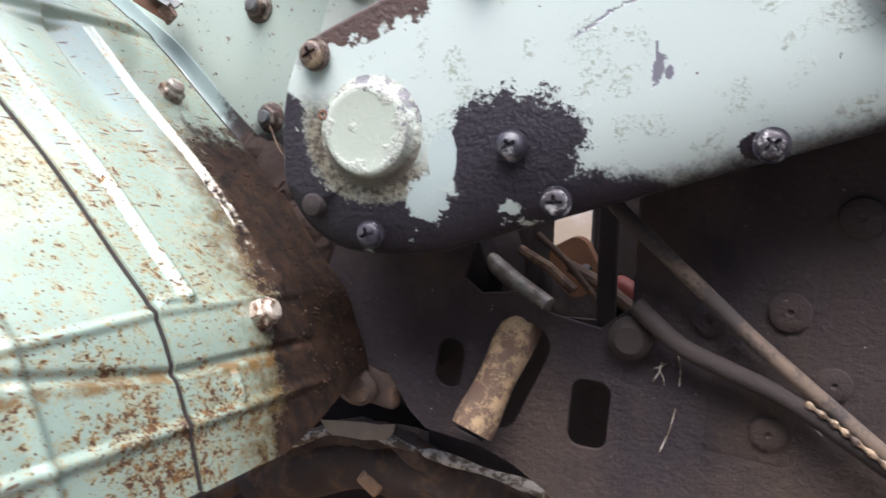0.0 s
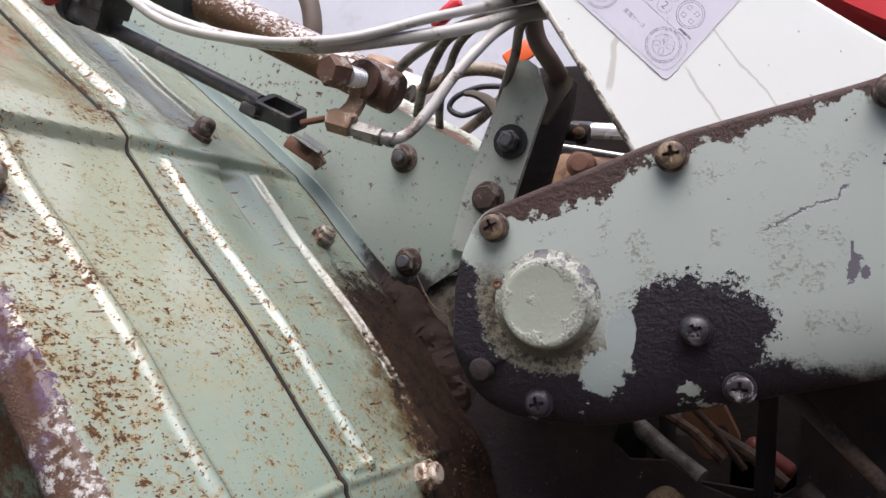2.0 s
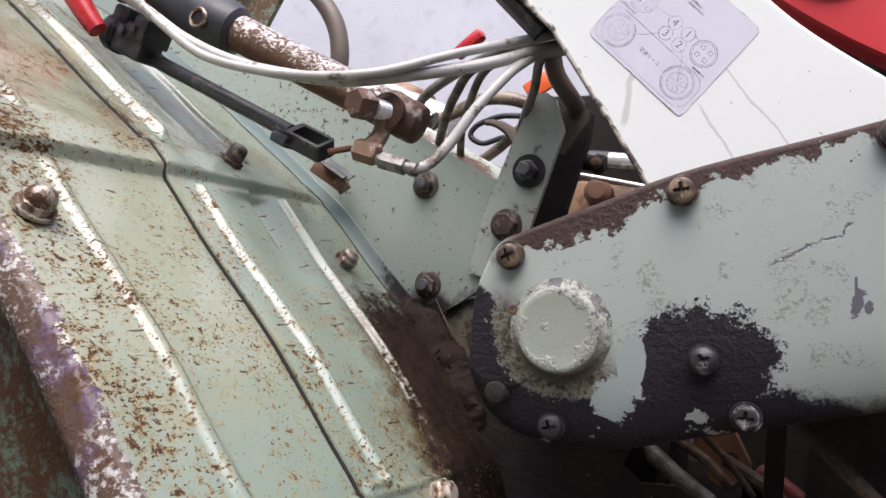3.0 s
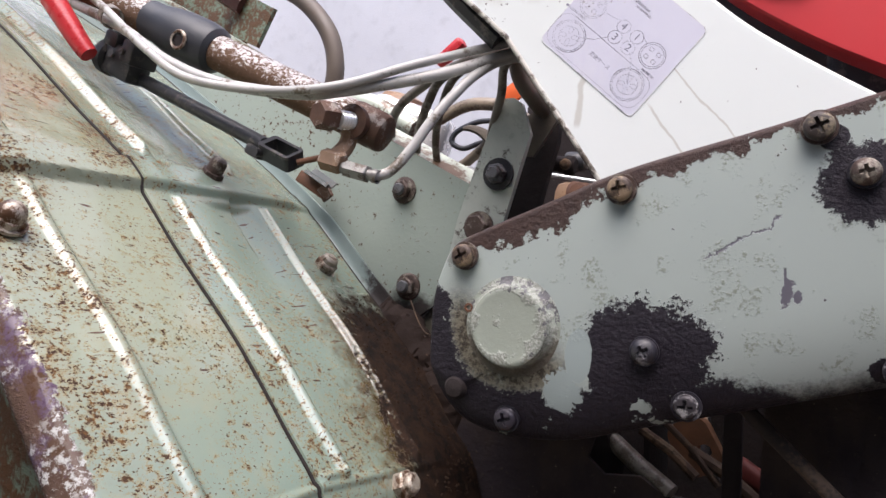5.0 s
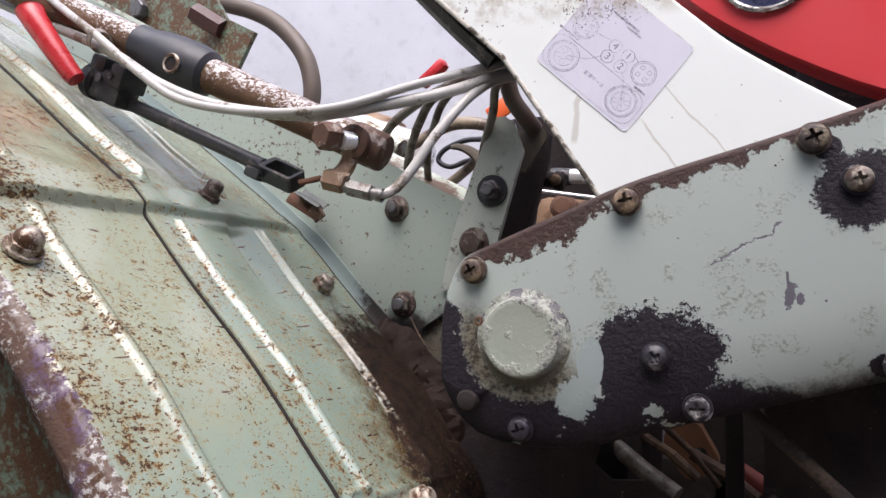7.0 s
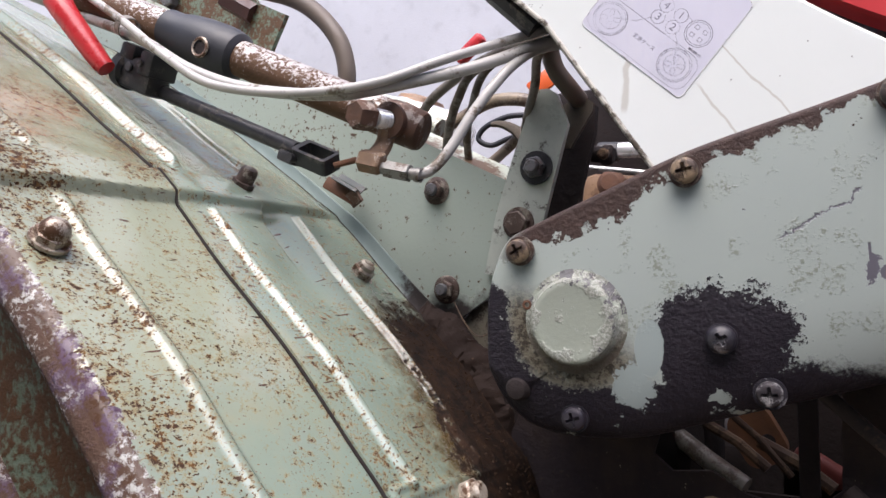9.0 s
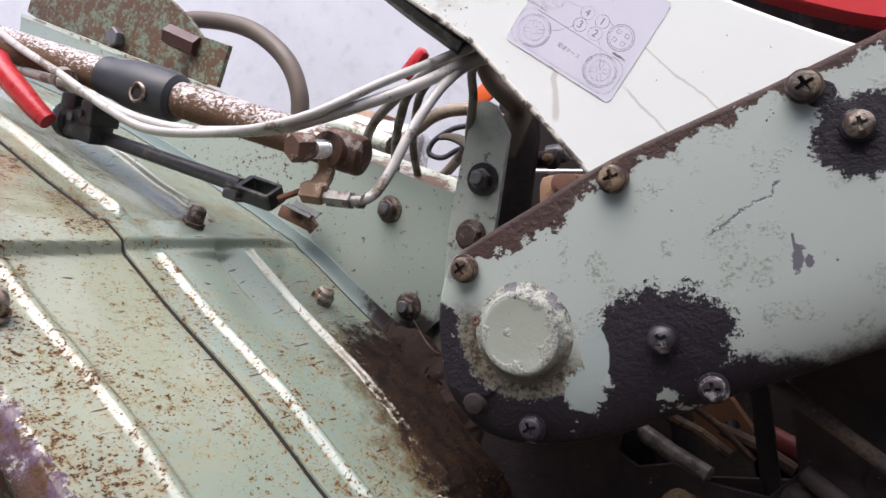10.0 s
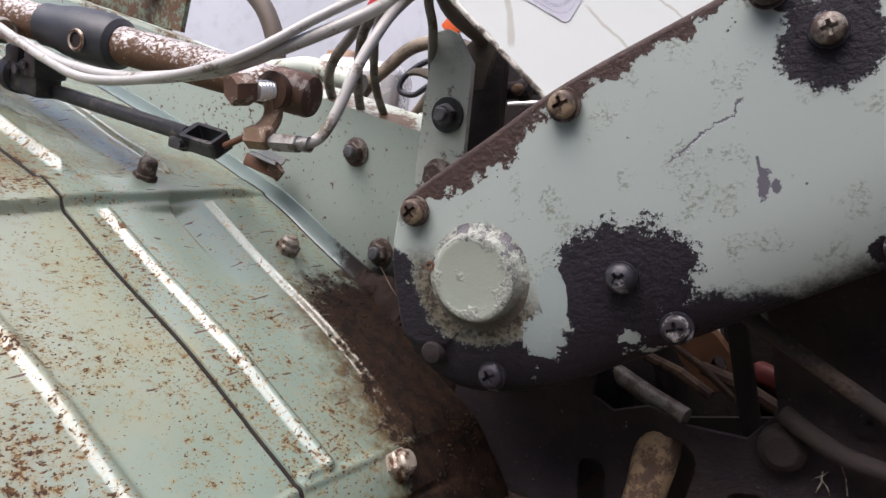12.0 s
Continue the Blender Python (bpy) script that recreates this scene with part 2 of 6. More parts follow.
    dark = g.math("MAXIMUM", dark, g.math("MAXIMUM", s3, sb3))
    # dusty olive crust under the cap
    crust = g.math("MULTIPLY", g.step(rr, 0.042, 0.026), g.step(g.lin(0.5, 0, 1, 0.053 - 0.585), 0.012, -0.010))
    col = g.mix(g.math("MULTIPLY", crust, g.step(rag, 0.28, 0.50, 0.35, 1.0)), col, g.mix(g.step(g.noise(380, 4, 0.7), 0.42, 0.6), (0.15, 0.135, 0.10), (0.042, 0.034, 0.026)))
    pr_col = g.mix(g.noise(260, 5, 0.65), PRIMER, (0.027, 0.022, 0.029))
    islands = g.step(g.math("ADD", g.noise(95, 4, 0.6, (1, 1, 1), (0, 0, 0), (5, 0, 2)), g.math("MULTIPLY", fine, 0.25)), 0.79, 0.82)
    keep = g.blob(-0.0495, 0.5575, 0.0052, 0.0040, g.math("ADD", g.math("MULTIPLY", rag, 0.6), g.math("MULTIPLY", g.noise(330, 3, 0.6), 0.5)), 7.0)
    dark_left = g.math("MULTIPLY", dark, g.math("SUBTRACT", 1.0, g.math("MAXIMUM", islands, keep)))
    col = g.mix(dark_left, col, pr_col)
    # one smear of smooth filler beside the cap
    smear = g.math("MAXIMUM", g.blob(-0.0762, 0.5760, 0.0058, 0.0120, rag, 0.5, 0.03), g.blob(-0.0822, 0.5600, 0.0078, 0.0088, rag, 4.5))
    col = g.mix(smear, col, (0.29, 0.34, 0.325))
    # flaked rusty upper edge
    top = g.math("SUBTRACT", g.lin(0.368, 0, -1, 0.6741), g.math("ADD", g.math("MULTIPLY", g.math("SUBTRACT", rag, 0.45), 0.035), g.math("MULTIPLY", g.math("SUBTRACT", g.noise(110, 2, 0.5), 0.5), 0.022)))
    wide = g.step(g.x, -0.100, -0.060, 0.0080, 0.0016)
    edge = g.step(top, g.math("ADD", wide, 0.0006), wide)
    edge = g.math("MULTIPLY", edge, g.step(g.x, -0.15, -0.128))
    edge_col = g.mix(g.noise(200, 5, 0.6), (0.027, 0.019, 0.018), (0.076, 0.046, 0.036))
    col = g.mix(edge, col, edge_col)
    worn = g.math("MAXIMUM", g.math("MULTIPLY", dark_left, g.math("SUBTRACT", 1.0, smear)), edge)
    rough = g.mix(worn, g.mix(mid, (0.24, 0.24, 0.24), (0.38, 0.38, 0.38)), (0.42, 0.42, 0.42))
    h = g.math("ADD", g.math("MULTIPLY", g.noise(26, 2), 0.5), g.math("MULTIPLY", g.math("MULTIPLY", scuff, g.noise(600, 3)), 0.35))
    h = g.math("SUBTRACT", h, g.math("MULTIPLY", worn, 0.9))
    h = g.math("ADD", h, g.math("MULTIPLY", g.math("MULTIPLY", worn, g.noise(420, 6, 0.65)), 3.0))
    h = g.math("SUBTRACT", h, g.math("MULTIPLY", bare, 0.7))
    h = g.math("ADD", h, g.math("MULTIPLY", g.math("MULTIPLY", g.math("MULTIPLY", crust, g.math("SUBTRACT", 1.0, smear)), fine), 1.6))
    return g.out(col, rough, 0.0, h, 0.55, 0.0009, g.step(g.math("MAXIMUM", worn, crust), 0, 1, 0.5, 0.17))


def cap_paint():
    g = Mat("cap_paint")
    blister, f, ff = g.noise(120, 4, 0.6, (1, 1, 1), (0, 0, 0), (1, 2, 5)), g.noise(300, 5, 0.7), g.noise(760, 4, 0.7)
    du, dw = g.math("ADD", g.x, 0.1065), g.math("SUBTRACT", g.z, 0.5868)
    rr = g.math("SQRT", g.math("ADD", g.math("MULTIPLY", du, du), g.math("MULTIPLY", dw, dw)))
    near_rim = g.step(rr, 0.009, 0.018)
    crust = g.step(g.math("ADD", blister, g.math("MULTIPLY", near_rim, 0.20)), 0.60, 0.70)
    col = g.mix(g.noise(30, 3), (0.29, 0.325, 0.27), (0.325, 0.35, 0.295))
    grain = g.step(ff, 0.40, 0.62)
    col = g.mix(g.math("MULTIPLY", crust, 0.8), col, g.mix(grain, (0.17, 0.175, 0.145), (0.40, 0.415, 0.37)))
    rim = g.math("MULTIPLY", g.step(rr, 0.0135, 0.0175), g.step(g.math("ADD", g.math("MULTIPLY", du, 0.6), dw), 0.000, 0.012))
    bare = g.step(g.math("ADD", g.noise(170, 5, 0.7), g.math("MULTIPLY", rim, 0.12)), 0.635, 0.655)
    col = g.mix(bare, col, g.mix(f, (0.07, 0.067, 0.072), (0.17, 0.165, 0.17)))
    low = g.math("MULTIPLY", g.step(rr, 0.0180, 0.0205), g.step(g.math("ADD", dw, g.math("MULTIPLY", f, 0.02)), 0.012, -0.002))
    col = g.mix(g.math("MULTIPLY", low, 0.88), col, (0.060, 0.042, 0.026))
    h = g.math("ADD", g.math("MULTIPLY", g.math("MULTIPLY", ff, crust), 0.8), g.math("MULTIPLY", f, 0.25))
    h = g.math("SUBTRACT", h, g.math("MULTIPLY", bare, 0.8))
    return g.out(col, g.mix(crust, (0.34, 0.34, 0.34), (0.5, 0.5, 0.5)), 0, h, 0.7, 0.0009)


def plate_paint():
    g = Mat("plate_paint")
    big = g.noise(18, 4)
    col = g.mix(big, (0.32, 0.385, 0.335), (0.36, 0.41, 0.355))
    sp = g.noise(250, 4, 0.68)
    fld = g.noise(34, 4, 0.6, (1, 1, 1), (0, 0, 0), (2, 0, 4))
    a = g.math("ADD", sp, g.math("MULTIPLY", g.math("SUBTRACT", fld, 0.5), 0.30))
    col = g.mix(g.math("MULTIPLY", g.step(a, 0.57, 0.68), 0.7), col, (0.24, 0.22, 0.14))
    rust = g.step(a, 0.618, 0.648)
    col = g.mix(rust, col, (0.075, 0.048, 0.030))
    low = g.step(g.math("ADD", g.z, g.math("MULTIPLY", g.noise(80, 5, 0.6), 0.03)), 0.612, 0.600)
    col = g.mix(low, col, (0.022, 0.017, 0.015))
    return g.out(col, g.mix(g.math("MAXIMUM", rust, low), (0.26, 0.26, 0.26), (0.8, 0.8, 0.8)), 0, g.math("ADD", sp, rust), 0.25, 0.0008)


def tube_metal():
    g = Mat("flaked_chrome")
    n = g.noise(110, 6, 0.7)
    f = g.noise(640, 5, 0.75, (0.7, 1, 1))
    up = g.step(g.lin(0.45, 0.1, 1.0, -0.6195), -0.007, 0.007, -0.075, 0.06)
    m = g.step(g.math("ADD", g.math("ADD", g.math("MULTIPLY", n, 0.35), g.math("MULTIPLY", f, 0.75)), up), 0.568, 0.618)
    rust_col = g.mix(f, (0.06, 0.03, 0.018), (0.20, 0.11, 0.055))
    col = g.mix(m, rust_col, (0.55, 0.52, 0.5))
    return g.out(col, g.step(m, 0, 1, 0.8, 0.35), g.math("MULTIPLY", m, 0.35), g.math("ADD", g.math("MULTIPLY", m, 0.8), f), 0.5, 0.001)


def cover_paint():
    g = Mat("cover_white")
    n = g.noise(16, 4)
    col = g.mix(n, (0.77, 0.815, 0.775), (0.83, 0.865, 0.835))
    f = g.noise(500, 3)
    sp = g.step(g.math("ADD", g.noise(260, 3, 0.6), g.math("MULTIPLY", g.step(g.x, -0.10, -0.15), 0.09)), 0.715, 0.74)
    col = g.mix(sp, col, (0.12, 0.1, 0.08))
    stain = g.math("MULTIPLY", g.step(g.noise(70, 6, 0.7), 0.44, 0.62), g.step(g.lin(-0.1, 0, 1, -0.757), -0.004, 0.008))
    col = g.mix(g.math("MULTIPLY", stain, 0.7), col, (0.45, 0.40, 0.32))
    # dried runs of dirty water
    for cx, slope, zlo, zhi, w in ((-0.0952, 0.06, 0.681, 0.722, 0.0019), (-0.0620, -0.72, 0.655, 0.697, 0.0010), (-0.0354, -0.86, 0.668, 0.750, 0.0009), (-0.1058, -0.65, 0.668, 0.718, 0.0012)):
        wob = g.math("MULTIPLY", g.math("SUBTRACT", g.noise(60, 3), 0.5), 0.006)
        line = g.math("ABSOLUTE", g.math("ADD", g.math("ADD", g.math("SUBTRACT", g.x, cx), g.math("MULTIPLY", g.math("SUBTRACT", g.z, 0.69), -slope)), wob))
        run = g.math("MULTIPLY", g.step(line, w, w * 0.4), g.math("MULTIPLY", g.step(g.z, zlo, zlo + 0.004), g.step(g.z, zhi, zhi - 0.006)))
        col = g.mix(g.math("MULTIPLY", run, 0.42), col, (0.36, 0.31, 0.22))
    return g.out(col, 0.32, 0, g.math("ADD", n, g.math("MULTIPLY", f, 0.1)), 0.08, 0.001)


def dusty_dark(name, a, b, speck=(0.3, 0.26, 0.2), amount=0.74):
    g = Mat(name)
    n, f = g.noise(35, 6, 0.65), g.noise(240, 5, 0.65)
    col = g.mix(n, a, b)
    col = g.mix(g.step(g.noise(420, 3, 0.6), amount, amount + 0.03), col, speck)
    return g.out(col, 0.85, 0, g.math("ADD", n, f), 0.5, 0.0015, 0.25)


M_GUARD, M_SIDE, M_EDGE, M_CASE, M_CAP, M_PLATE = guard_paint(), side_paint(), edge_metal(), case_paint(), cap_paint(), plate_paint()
M_TUBE, M_WHITE = tube_metal(), cover_paint()
# dark of real oily mud, also used where only shade is meant
M_MUD_SHADE = dusty_dark("oily_mud_shade", (0.015, 0.012, 0.0125), (0.036, 0.027, 0.025))
M_FRAME = dusty_dark("dusty_frame", (0.016, 0.013, 0.013), (0.052, 0.040, 0.035))
def frame_dirt():
    g = Mat("dusty_frame_plate")
    n, f, p = g.noise(28, 6, 0.65), g.noise(260, 6, 0.7), g.noise(16, 5, 0.6, (1, 1, 0.55), (0, 0, 0), (4, 1, 7))
    col = g.mix(n, (0.022, 0.018, 0.021), (0.056, 0.046, 0.048))
    col = g.mix(g.math("MULTIPLY", g.math("ADD", g.step(p, 0.42, 0.62), g.step(g.x, 0.02, 0.07, 0.0, 0.5)), 0.55, True), col, (0.085, 0.062, 0.046))
    col = g.mix(g.step(f, 0.58, 0.75), col, (0.085, 0.066, 0.052))
    col = g.mix(g.step(g.noise(480, 3, 0.6), 0.72, 0.75), col, (0.30, 0.25, 0.19))
    return g.out(col, 0.85, 0, g.math("ADD", g.math("MULTIPLY", n, 1.5), f), 0.7, 0.0022, 0.1)


M_FRAME2 = frame_dirt()
M_LINK = dusty_dark("dusty_link", (0.05, 0.042, 0.034), (0.13, 0.11, 0.085), (0.03, 0.02, 0.015), 0.66)
M_RUST = plain("rust", (0.12, 0.055, 0.03), 0.8, 0.0, 0.6, 160, 0.6)
M_BOLT = plain("brown_bolt", (0.07, 0.045, 0.036), 0.55, 0.3, 0.6, 220, 0.4, (0.25, 0.22, 0.18), 0.62)
M_ZINC = plain("dull_zinc", (0.125, 0.126, 0.132), 0.5, 0.3, 0.3, 240, 0.3, (0.05, 0.04, 0.035), 0.64)
M_BRASS = plain("yellowed_zinc", (0.26, 0.19, 0.12), 0.5, 0.25, 0.4, 260, 0.3, (0.06, 0.04, 0.03), 0.55)
M_BLACKENED = plain("blackened_screw", (0.045, 0.034, 0.030), 0.5, 0.2, 0.6, 260, 0.3, (0.22, 0.18, 0.12), 0.62)
M_PALE = plain("tarnished_bolt", (0.42, 0.37, 0.3), 0.45, 0.4, 0.4, 240, 0.4, (0.1, 0.05, 0.025), 0.58)
M_PRIMER = plain("primer_bolt", (0.018, 0.016, 0.022), 0.42, 0.0, 0.5, 260, 0.4, (0.26, 0.25, 0.26), 0.70)
M_STEELX = plain("scraped_steel", (0.40, 0.385, 0.385), 0.45, 0.3, 0.4, 300, 0.3, (0.03, 0.025, 0.028), 0.50)
M_SCRAPED = plain("half_scraped_primer", (0.26, 0.25, 0.265), 0.45, 0.2, 0.4, 240, 0.3, (0.028, 0.024, 0.032), 0.42)


def gutter_paint():
    """Glossy paint, its low end blackened by packed oily dirt."""
    g = Mat("glossy_grey_green")
    n, f = g.noise(70, 6, 0.7), g.noise(360, 5, 0.7)
    col = g.mix(n, (0.225, 0.285, 0.27), (0.275, 0.34, 0.325))
    col = g.mix(g.step(f, 0.66, 0.72), col, (0.07, 0.05, 0.032))
    dirt = g.step(g.math("ADD", g.x, g.math("MULTIPLY", g.math("SUBTRACT", g.math("ADD", g.math("MULTIPLY", n, 0.6), g.math("MULTIPLY", f, 0.4)), 0.5), 0.05)), -0.2560, -0.2440)
    col = g.mix(dirt, col, g.mix(f, (0.010, 0.009, 0.010), (0.040, 0.030, 0.026)))
    return g.out(col, g.step(dirt, 0, 1, 0.20, 0.62), 0.0, g.math("ADD", g.math("MULTIPLY", n, 0.3), g.math("MULTIPLY", dirt, g.math("MULTIPLY", f, 2.0))), 0.3, 0.001)


M_GUTTER = gutter_paint()
M_BLACK = plain("black_plastic", (0.022, 0.022, 0.025), 0.42, 0, 0.4, 200, 0.12, (0.09, 0.08, 0.07), 0.66)
M_RUBBER = plain("black_rubber", (0.03, 0.032, 0.038), 0.5, 0, 0.4, 120, 0.15)
M_REDGRIP = plain("red_grip", (0.5, 0.03, 0.035), 0.3, 0, 0.15, 90, 0.1)
M_CABLE = plain("grey_cable", (0.43, 0.42, 0.395), 0.36, 0, 0.22, 70, 0.06, (0.15, 0.12, 0.085), 0.655)
M_CABLE_OLD = plain("dirty_cable", (0.2, 0.18, 0.15), 0.5, 0, 0.3, 120, 0.1, (0.09, 0.07, 0.05), 0.58)
M_HOSE = plain("brown_hose", (0.11, 0.085, 0.065), 0.55, 0, 0.25, 60, 0.1)
M_REDPAINT = plain("red_paint", (0.60, 0.050, 0.055), 0.40, 0, 0.04, 20, 0.02)
M_NAVY = plain("navy_enamel", (0.03, 0.035, 0.08), 0.3, 0, 0.15, 100, 0.05)
M_CHROME = plain("pitted_chrome", (0.7, 0.68, 0.66), 0.22, 0.9, 0.12, 200, 0.1, (0.35, 0.25, 0.18), 0.64)
M_INK = plain("label_ink", (0.26, 0.26, 0.32), 0.5, 0, 0.3, 300, 0.0)
def label_film():
    g = Mat("label_film")
    col = g.mix(g.noise(40, 3), (0.62, 0.62, 0.71), (0.69, 0.69, 0.77))
    st = g.math("MULTIPLY", g.step(g.noise(90, 6, 0.7), 0.40, 0.58), g.step(g.lin(-0.1, 0, 1, -0.757), -0.004, 0.006))
    col = g.mix(g.math("MULTIPLY", st, 0.75), col, (0.43, 0.39, 0.33))
    wipe = g.math("MULTIPLY", g.step(g.noise(70, 4, 0.6, (1, 1, 0.3)), 0.55, 0.7), 0.25)
    col = g.mix(wipe, col, (0.72, 0.72, 0.74))
    return g.out(col, 0.38, 0.0, g.noise(60, 3), 0.05, 0.001)


M_LABEL = label_film()
M_LEAFEDGE = plain("label_edge", (0.75, 0.75, 0.75), 0.4, 0.0, 0.3, 300, 0.2, (0.12, 0.11, 0.1), 0.66)
M_ORANGE = plain("orange_plastic", (0.75, 0.13, 0.03), 0.4, 0, 0.1, 80, 0.05)
M_DRY = plain("dried_grime", (0.5, 0.45, 0.38), 0.9, 0, 0.4, 260, 0.6, (0.12, 0.09, 0.06), 0.55)
M_OLDPIPE = plain("caked_pipe", (0.15, 0.095, 0.055), 0.85, 0, 0.6, 130, 0.5, (0.06, 0.035, 0.022), 0.52)
M_COVEREDGE = plain("chipped_cream", (0.60, 0.58, 0.51), 0.45, 0, 0.25, 170, 0.2, (0.10, 0.08, 0.06), 0.60)
M_LEAF = plain("dry_leaf", (0.42, 0.22, 0.09), 0.7, 0, 0.5, 90, 0.4)
M_STONE = plain("pale_grit", (0.30, 0.25, 0.19), 0.9, 0, 0.3, 120, 0.5)
M_PALEGREEN = plain("pale_green_bar", (0.5, 0.55, 0.46), 0.35, 0, 0.12, 60, 0.1, (0.14, 0.08, 0.04), 0.6)
M_SILVER = plain("silver_tube", (0.75, 0.74, 0.72), 0.25, 0.5, 0.1, 80, 0.05)
M_TAN = plain("tan_tin", (0.28, 0.17, 0.095), 0.5, 0, 0.4, 60, 0.2, (0.12, 0.06, 0.03), 0.58)


def concrete(name, c, scale=5.0, low_tan=None):
    g = Mat(name)
    a, b, f = g.noise(scale, 6, 0.6), g.noise(scale * 6, 5, 0.6), g.noise(scale * 60, 4, 0.6)
    col = g.mix(a, tuple(v * 0.8 for v in c), tuple(min(1, v * 1.12) for v in c))
    col = g.mix(g.math("MULTIPLY", g.step(b, 0.5, 0.75), 0.35), col, tuple(v * 0.62 for v in c))
    # invented tan foot dims the wall where it shows below the case
    if low_tan:
        col = g.mix(g.step(g.math("ADD", g.z, g.math("MULTIPLY", b, 0.12)), 0.62, 0.48), col, low_tan)
    return g.out(col, 0.85, 0, g.math("ADD", b, f), 0.25, 0.002)


M_CUT = plain("cut_edge_rust_shade", (0.016, 0.011, 0.009), 0.9, 0, 0.5, 200, 0.4)
M_GRIME = plain("grimed_green", (0.036, 0.047, 0.047), 0.35, 0, 0.2, 70, 0.2, (0.02, 0.016, 0.012), 0.58, 0.25)
M_SLEEVE = plain("tan_sleeve", (0.26, 0.21, 0.15), 0.42, 0, 0.25, 90, 0.1, (0.1, 0.07, 0.05), 0.62)
M_FITTING = plain("dull_fitting", (0.20, 0.195, 0.18), 0.45, 0.4, 0.3, 260, 0.25, (0.08, 0.06, 0.045), 0.6)
M_STRAP = plain("chipped_grey_green", (0.40, 0.435, 0.385), 0.34, 0, 0.14, 150, 0.12, (0.055, 0.042, 0.034), 0.70)
M_ANCHOR = plain("flaked_anchor", (0.20, 0.125, 0.075), 0.7, 0.0, 0.6, 150, 0.5, (0.5, 0.44, 0.38), 0.64)
M_OXIDE = plain("oxide_red", (0.11, 0.02, 0.016), 0.6, 0, 0.4, 120, 0.2)
M_CLAY = plain("dark_clay", (0.055, 0.037, 0.028), 0.9, 0, 0.5, 110, 0.6, (0.105, 0.062, 0.036), 0.60)
M_DUST = plain("ochre_dust", (0.12, 0.085, 0.06), 0.9, 0, 0.4, 60, 0.4, (0.05, 0.04, 0.035), 0.56)
M_SOCKET = plain("rusted_socket", (0.095, 0.048, 0.03), 0.65, 0.1, 0.7, 140, 0.6, (0.36, 0.31, 0.27), 0.65)
M_WALL, M_GROUND = concrete("grey_wall", (0.56, 0.57, 0.6), 5.0, (0.24, 0.19, 0.14)), concrete("yard_ground", (0.11, 0.095, 0.08), 9.0)


# ---------------------------------------------------------------- mesh helpers
def world_of(ob):
    return (world_of(ob.parent) @ ob.matrix_parent_inverse if ob.parent else Matrix()) @ ob.matrix_basis


def adopt(ob, parent):
    ob.parent = parent
    ob.matrix_parent_inverse = world_of(parent).inverted()
    return ob


def thing(name, base, label, category, group="", kind=""):
    e = new(name)
    e.empty_display_size = 0.01
    e.matrix_basis = Matrix.Translation(base)
    return tagged(e, label, category, group, kind)


def mesh_of(name, bm, material, smooth=35):
    me = bpy.data.meshes.new(name)
    bmesh.ops.recalc_face_normals(bm, faces=bm.faces)
    bm.to_mesh(me)
    bm.free()
    me.materials.append(material)
    for p in me.polygons:
        p.use_smooth = True
    me.set_sharp_from_angle(angle=radians(smooth))
    return me


def part(name, bm, material, parent=None, label="", at=None, smooth=35):
    """Link a bmesh (or a ready mesh) as one object, under a thing or a part."""
    me = bm if isinstance(bm, bpy.types.Mesh) else mesh_of(name, bm, material, smooth)
    ob = new(name, me)
    if at is not None:
        ob.matrix_basis = at
    if parent:
        adopt(ob, parent)
    return tagged(ob, label) if label else ob


def facing(p, n, spin=0.0):
    """A pose at p whose z axis points along n."""
    return Matrix.Translation(p) @ Vector(n).to_track_quat("Z", "Y").to_matrix().to_4x4() @ pose(0, 0, 0, 0, 0, spin)


def lathe(profile, seg=32, bm=None, cap=True, m=None):
    """Turn (radius, height) pairs round the z axis."""
    bm = bm or bmesh.new()
    rings = []
    for r, h in profile:
        rings.append([bm.verts.new(Vector((r * math.cos(2 * math.pi * k / seg), r * math.sin(2 * math.pi * k / seg), h)) if m is None else m @ Vector((r * math.cos(2 * math.pi * k / seg), r * math.sin(2 * math.pi * k / seg), h))) for k in range(seg)])
    for a, b in zip(rings, rings[1:]):
        for k in range(seg):
            bm.faces.new((a[k], a[(k + 1) % seg], b[(k + 1) % seg], b[k]))
    if cap:
        bm.faces.new(rings[0][::-1])
        bm.faces.new(rings[-1])
    return bm


def spline(pts, n):
    """n points on a smooth curve through pts."""
    p = [Vector(q) for q in pts]
    p = [p[0] * 2 - p[1], *p, p[-1] * 2 - p[-2]]
    out, spans = [], len(p) - 3
    for i in range(n):
        u = i / (n - 1) * spans
        k = min(int(u), spans - 1)
        f = u - k
        a, b, c, d = p[k:k + 4]
        out.append(0.5 * (2 * b + (c - a) * f + (2 * a - 5 * b + 4 * c - d) * f * f + (3 * b - a - 3 * c + d) * f ** 3))
    return out


